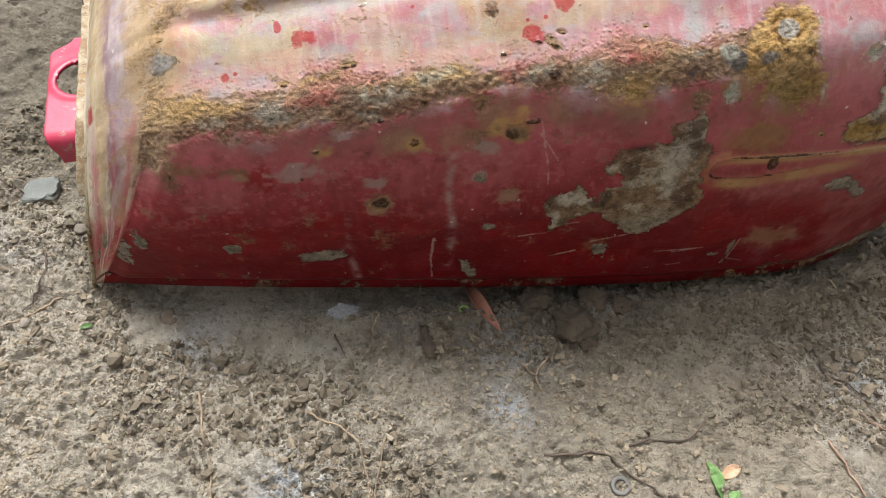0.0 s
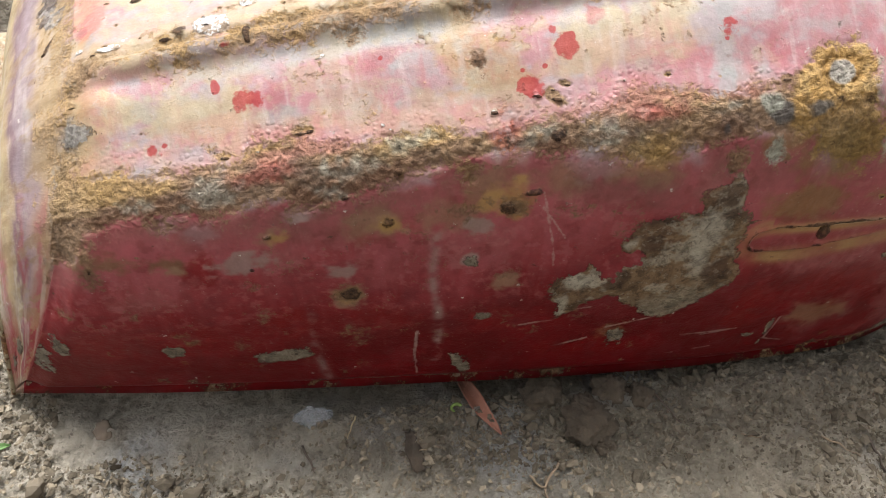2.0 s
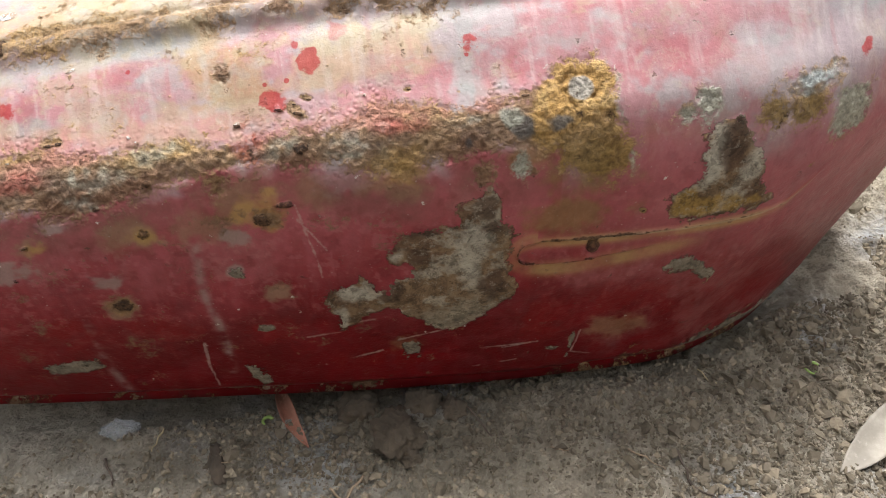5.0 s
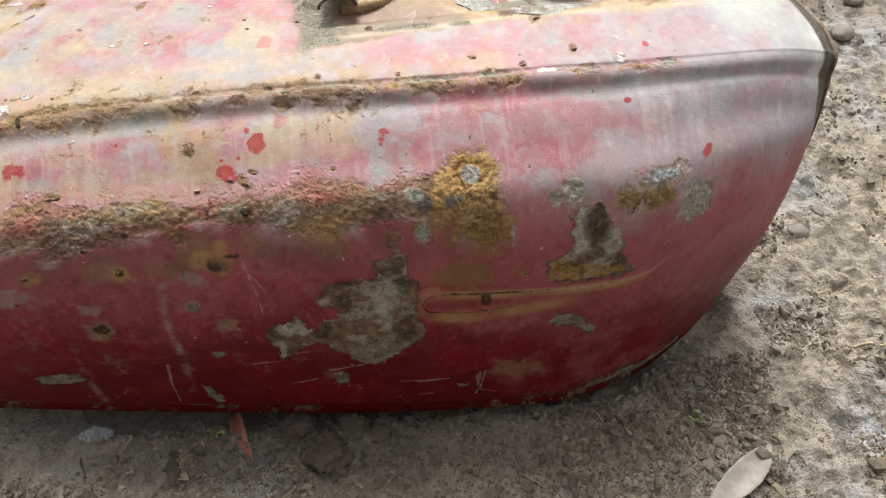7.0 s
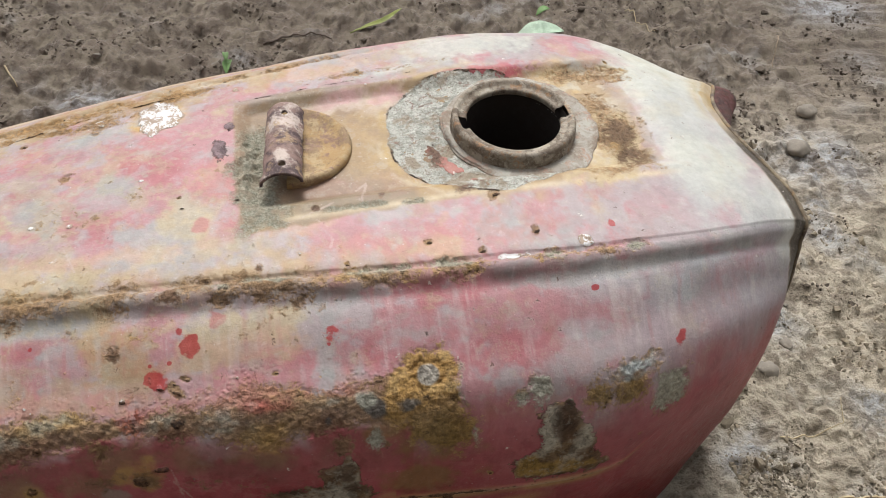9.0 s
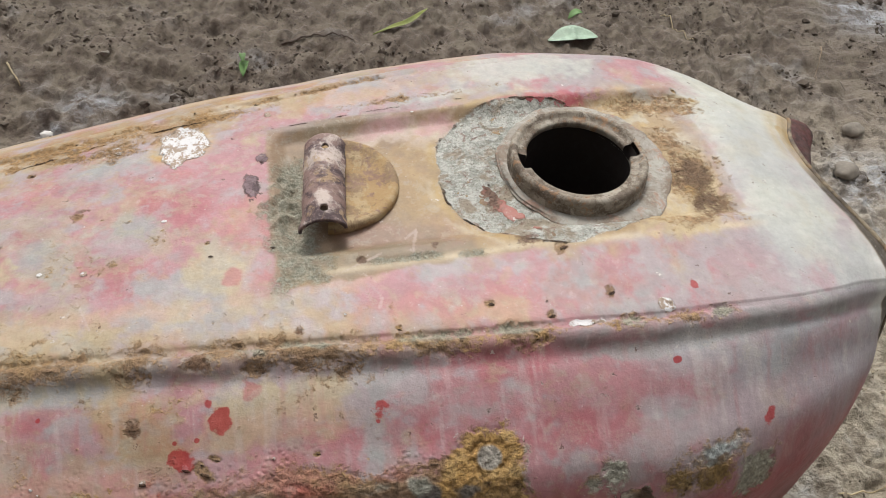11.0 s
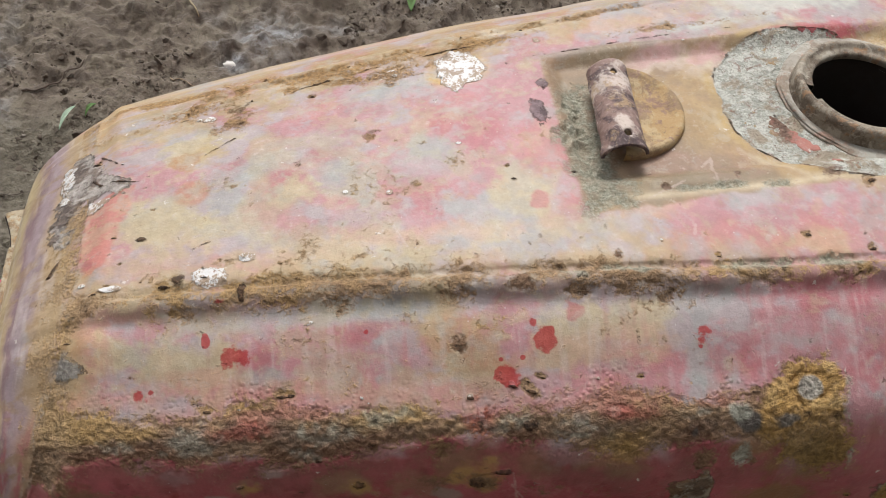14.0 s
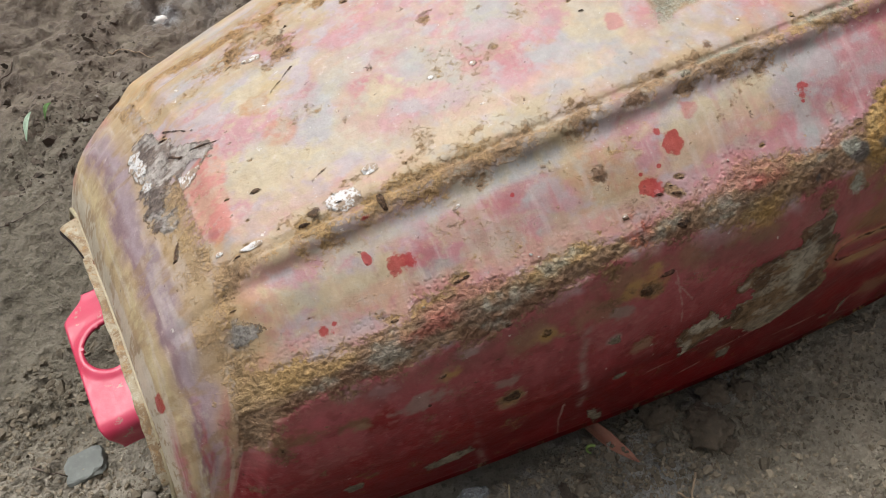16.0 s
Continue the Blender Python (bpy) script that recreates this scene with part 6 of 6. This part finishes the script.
def swept(name, pts, radius, material, label, category, lift=.0004, wob=.0006):
    """A twig or stalk that follows the ground."""
    pts = np.array(pts, float)
    seg = np.concatenate([[0], np.cumsum(np.linalg.norm(np.diff(pts, axis=0), axis=1))])
    t = np.linspace(0, seg[-1], max(10, int(seg[-1] / .003)))
    x, y = pchip(t, seg, pts[:, 0]), pchip(t, seg, pts[:, 1])
    x, y = x + wob * fbm(t * 120 + pts[0, 0] * 99, t * 0, 2), y + wob * fbm(t * 120 + 7, t * 0 + pts[0, 1] * 50, 2)
    z = level(x, y) + radius * .8 + lift + .0006 * np.abs(fbm(t * 60, t * 0 + 3, 2))
    k = radius * (1 - .45 * t / seg[-1]) * (1 + .15 * fbm(t * 300, t * 0, 2))
    ob = part(name, tube(list(zip(x, y, z)), list(k), 7), material, None)
    return tagged(ob, label, category)


TAN, DARKWOOD, REDWOOD, STRAW = (plain("twig_tan", (.30, .225, .15), .8), plain("twig_dark", (.105, .078, .060), .85), plain("twig_red", (.36, .225, .155), .75), plain("straw", (.50, .41, .25), .7))
TWIGS = [(TAN, .0010, "thin curved tan twig on dry soil", [(-.1168, .1540), (-.1082, .1267), (-.0995, .0969), (-.096, .075)]),
         (TAN, .0008, "thin bent tan twig on soil", [(-.055, .1418), (-.034, .1325), (-.0242, .1217), (-.0195, .0978), (-.019, .08)]),
         (TAN, .0007, "short pale stalk on soil", [(-.0107, .1281), (-.0145, .112), (-.018, .09)]),
         (TAN, .0010, "forked pale twig on soil", [(.0816, .1799), (.0741, .1674), (.0768, .1582)]),
         (DARKWOOD, .0010, "dark rough root on grey soil", [(.0743, .1200), (.1056, .1220), (.1200, .1114), (.1354, .0995), (.148, .088)]),
         (DARKWOOD, .0009, "dark crooked root half in soil", [(.1217, .1253), (.136, .1305), (.1507, .1289), (.1690, .1421)]),
         (REDWOOD, .0008, "reddish brown broken twig on soil", [(.2360, .1310), (.2419, .1160), (.2470, .1000), (.25, .09)]),
         (DARKWOOD, .0010, "thin dark stalk on soil", [(.2412, .1904), (.2470, .1725), (.2602, .1587)]),
         (REDWOOD, .0007, "thin brown stalk on soil", [(.2569, .1468), (.2716, .1371), (.285, .13)])]
TWIGS_MORE = [(DARKWOOD, .0008, "thin dark hooked stalk on soil", [(-.2212, .2405), (-.2169, .2173), (-.2254, .2003), (-.2330, .1915)]),
              (TAN, .0009, "straight brown twig on soil", [(-.2052, .2100), (-.2271, .1948), (-.236, .19)]),
              (DARKWOOD, .0009, "dark twig close to the tank", [(.1300, .2221), (.1463, .1995)]),
              (STRAW, .0006, "short straw bit on soil", [(-.0186, .2051), (-.0213, .1921)]),
              (STRAW, .0007, "curled pale root thread on soil", [(.4247, .3369), (.4604, .3441), (.4790, .3520), (.4830, .3700)]),
              (STRAW, .0010, "pale straw stem on damp soil", [(.4462, .2930), (.4715, .2935), (.52, .30)]),
              (STRAW, .0006, "tiny pale stalk on soil", [(.2616, .2370), (.2655, .229), (.2694, .2258)]),
              (STRAW, .0012, "pale straw bit on dark soil", [(-.2056, .7024), (-.1901, .6842)]),
              (STRAW, .0010, "pale straw bit on dark soil", [(.4275, .9037), (.4360, .8700), (.4444, .8349)])]
TWIGS_FAR = [(DARKWOOD, .0006, "dark root on damp soil", [(-.3055, .4562), (-.2628, .4652), (-.2419, .4749)]),
             (DARKWOOD, .0008, "dark curled root on damp soil", [(-.3198, .5959), (-.3091, .5769), (-.3138, .5528)]),
             (TAN, .0008, "pale grass stalk on damp soil", [(-.1954, .6052), (-.1800, .598), (-.1616, .5847)]),
             (DARKWOOD, .0012, "dark twig on damp soil", [(-.2959, .5646), (-.2800, .583), (-.2623, .6085)]),
             (TAN, .0007, "pale root thread on soil", [(.2150, .1900), (.2260, .1840), (.2330, .1795)]),
             (TAN, .0006, "pale root thread on soil", [(.1760, .1930), (.1850, .1900)]),
             (TAN, .0005, "pale root thread on soil", [(.0170, .1860), (.0100, .1850)]),
             (STRAW, .0006, "short straw bit on soil", [(-.0300, .1420), (-.0200, .1370)]),
             (DARKWOOD, .0009, "dark twig on soil", [(-.0430, .1900), (-.0370, .1760)]),
             (DARKWOOD, .0008, "dark twig on soil", [(-.2650, .2941), (-.2463, .2836)]),
             (TAN, .0009, "pale stalk end on damp soil", [(.60, .86), (.575, .80)]),
             (DARKWOOD, .0014, "dark root on damp soil", [(.02, .78), (.05, .80), (.09, .795)])]
for mat, r, label, pts in TWIGS + TWIGS_MORE + TWIGS_FAR:
    swept("twig", pts, r * .72, mat, label, "twig")
swept("twig", [(.0662, .1725), (.0705, .1690), (.0741, .1674)], .0007, TAN, "short pale side twig on soil", "twig")


def blade(name, spine, width, cup, material, label, category, lift=.002, tips=(.0, .0), arch=.003, pieces=24):
    """A leaf along a spine on the ground: broad in the middle, cupped, with a little thickness."""
    p = np.array(spine, float)
    seg = np.concatenate([[0], np.cumsum(np.linalg.norm(np.diff(p, axis=0), axis=1))])
    t = np.linspace(0, 1, pieces + 1)
    x, y = pchip(t * seg[-1], seg, p[:, 0]), pchip(t * seg[-1], seg, p[:, 1])
    dx, dy = np.gradient(x), np.gradient(y)
    n = np.hypot(dx, dy)
    nx, ny = -dy / n, dx / n
    s = np.linspace(-1, 1, 9)
    w = width * np.clip(np.sin(np.pi * np.clip(t, .02, .985)) ** .75, .03, 1) * (1 + .06 * fbm(t * 9, t * 0 + p[0, 0] * 50, 2))
    base = np.interp(t, [0, 1], [top(x[0], y[0]), top(x[-1], y[-1])])
    z = base[:, None] + lift + arch * np.sin(np.pi * t)[:, None] + cup * s[None] ** 2 * np.clip(w / width, 0, 1)[:, None] + .0006 * fbm(t[:, None] * 6 + s * 2, s + t[:, None] * 0, 2)
    z = np.maximum(z, level(x, y)[:, None] + .0006) - .0005 * np.exp(-((s / .12) ** 2))[None]
    up = np.stack([x[:, None] + nx[:, None] * w[:, None] * s, y[:, None] + ny[:, None] * w[:, None] * s, z], -1)
    ob = part(name, grid_mesh(name, up), material, None)
    thick(ob, .00035, 0)
    return tagged(ob, label, category)


def leafy(name, colour, vein):
    n = Nodes(name)
    f, b = n.noise(300, 5), n.noise(70, 4)
    c = n.mix(n.ramp(b, .35, .65), colour, tuple(v * .7 for v in colour))
    return n.done(n.mix(n.ramp(f, .55, .75, 0, .6), c, vein), .6, f, 0, .4, .0006)


GREEN, PALEGREEN = leafy("green_leaf", (.13, .25, .075), (.21, .33, .13)), leafy("pale_green_leaf", (.34, .46, .34), (.48, .58, .46))
DRYRED, DRYPALE, DRYTAN = leafy("dry_red_leaf", (.34, .150, .10), (.46, .25, .18)), leafy("dry_pale_leaf", (.36, .325, .27), (.46, .425, .36)), leafy("dry_tan_leaf", (.48, .31, .19), (.58, .42, .29))
blade("dry_leaf", [(.0335, .236), (.0385, .2229), (.0450, .2080), (.0545, .1943)], .0040, .0036, DRYRED, "narrow curled reddish-brown dry leaf under the tank", "leaf", .0012)
blade("dry_leaf", [(.3230, .1765), (.3400, .1885), (.3560, .2020), (.3712, .2176)], .0090, .0016, DRYPALE, "broad pale tan dry leaf lying on soil", "leaf", .0010)
blade("leaf_scrap", [(.1690, .1085), (.1745, .1115), (.1800, .1140)], .0034, .001, DRYTAN, "torn tan leaf scrap on soil", "leaf", .0008, arch=.001)
blade("green_leaf", [(.1640, .1180), (.1660, .1090), (.1690, .0980)], .0032, .002, GREEN, "small torn bright green leaf on soil", "leaf", .0010)
blade("green_leaf", [(.1720, .1010), (.1750, .0960)], .0035, .001, GREEN, "small bright green leaf bit on soil", "leaf", .0008, arch=.001)
blade("pale_leaf", [(.2897, .8299), (.3144, .8345), (.3420, .8349)], .0125, .003, PALEGREEN, "pale green oval leaf on damp soil", "leaf", .0020)
blade("grass_blade", [(-.2559, .5289), (-.2530, .5420), (-.2508, .5521)], .0016, .001, PALEGREEN, "short pale grass blade on soil", "grass", .0020)
blade("grass_blade", [(-.2427, .5461), (-.2400, .5510), (-.2370, .5570)], .0014, .001, GREEN, "short green grass blade on soil", "grass", .0020)
blade("grass_blade", [(.1076, .8085), (.1250, .8160), (.1415, .8241), (.1619, .8537)], .0030, .002, leafy("olive_leaf", (.26, .30, .08), (.36, .40, .14)), "trailing olive green weed stem on soil", "grass", .0040)
blade("green_leaf", [(.3180, .8790), (.3238, .8829), (.3330, .8850)], .0045, .001, GREEN, "tiny green leaf on damp soil", "leaf", .0020)
blade("green_leaf", [(-.0084, .7260), (-.0090, .7350), (-.0060, .7450)], .0040, .002, GREEN, "little green sprout on damp soil", "leaf", .0050)
blade("green_leaf", [(-.0090, .7350), (-.0120, .7480)], .0030, .001, GREEN, "little green seed leaf on damp soil", "leaf", .0090)
blade("green_leaf", [(-.188, .189), (-.183, .193)], .0016, .0008, GREEN, "tiny green shoot on soil", "leaf", .0008, arch=.001)


def curl(x, y, r, label):
    """A rolled-up green shoot."""
    a = np.linspace(.4, 5.6, 24)
    pts = [(x + r * (1 - .05 * t) * math.cos(t), y + r * .8 * math.sin(t), top(x, y) + .0018 + .0005 * math.sin(2 * t)) for t in a]
    ob = part("curled_shoot", tube(pts, [.0010 * (1 - .5 * i / 24) for i in range(24)], 8, .7), leafy("shoot_green", (.27, .40, .10), (.38, .50, .18)), None)
    return tagged(ob, label, "plant shoot")


curl(.0325, .2093, .0028, "curled light green shoot beside a dry leaf")
curl(.3247, .2342, .0042, "curled bright green shoot on soil")
n = Nodes("clear_plastic")
n.bsdf.inputs["Transmission Weight"].default_value = .82
CLEAR = n.done((.86, .90, .92), .08, n.noise(320, 3, .5), 0, .7, .0015)
gu, gv2 = np.meshgrid(np.linspace(-1, 1, 41), np.linspace(-1, 1, 29), indexing="ij")
ru = np.maximum(np.abs(gu), np.abs(gv2)) / np.maximum(np.hypot(gu, gv2), 1e-6)
edge_k = 1 + .22 * fbm(gu * 1.6 + 3, gv2 * 1.6, 3)
scrap_pts = np.stack([gu * ru * .0092 * edge_k, gv2 * ru * .0056 * edge_k, .0022 + .0016 * np.abs(fbm(gu * 2.2 + 1, gv2 * 2.2, 3)) + .0012 * fbm(gu * 5, gv2 * 5 + 2, 2) - .0012 * np.hypot(gu * ru, gv2 * ru) ** 4], -1)
plastic = thick(part("plastic_scrap", grid_mesh("plastic_scrap", scrap_pts), CLEAR, None), .0003, 0)
plastic.location = (-.0385, .2040, top(-.0385, .2040))
tagged(plastic, "crumpled clear plastic scrap on soil", "plastic scrap")
ringpts = [(.0042 * math.cos(t), .0042 * math.sin(t), 0) for t in np.linspace(0, 6.0, 26)]
ringo = part("washer", tube(ringpts, .0014, 8, .45), plain("washer_metal", (.15, .145, .135), .6, .4), None)
ringo.location = (.1148, .1045, top(.1148, .1045) + .0008)
tagged(ringo, "small dull grey metal washer on soil", "washer")
lump("bark_chip", -.1408, .1997, (.0045, .0055, .0014), plain("bark", (.20, .155, .115), .85), "thin curved brown bark chip on soil", "bark chip", 77, 1, 20)
# ---- an added dark wall out of view, which dims the tank's near flank ----
bm = bmesh.new()
bmesh.ops.create_cube(bm, size=1)
bm.transform(Matrix.Diagonal((7.0, .2, 3.0, 1)))
wall = part("light_block", bm, plain("dark_block", (.22, .195, .17), .9, 0, .3, 12), None)
wall.location = (.1, -1.6, 1.45)
tagged(wall, "unseen dark wall added to keep light off the near flank", "wall", kind="structure")
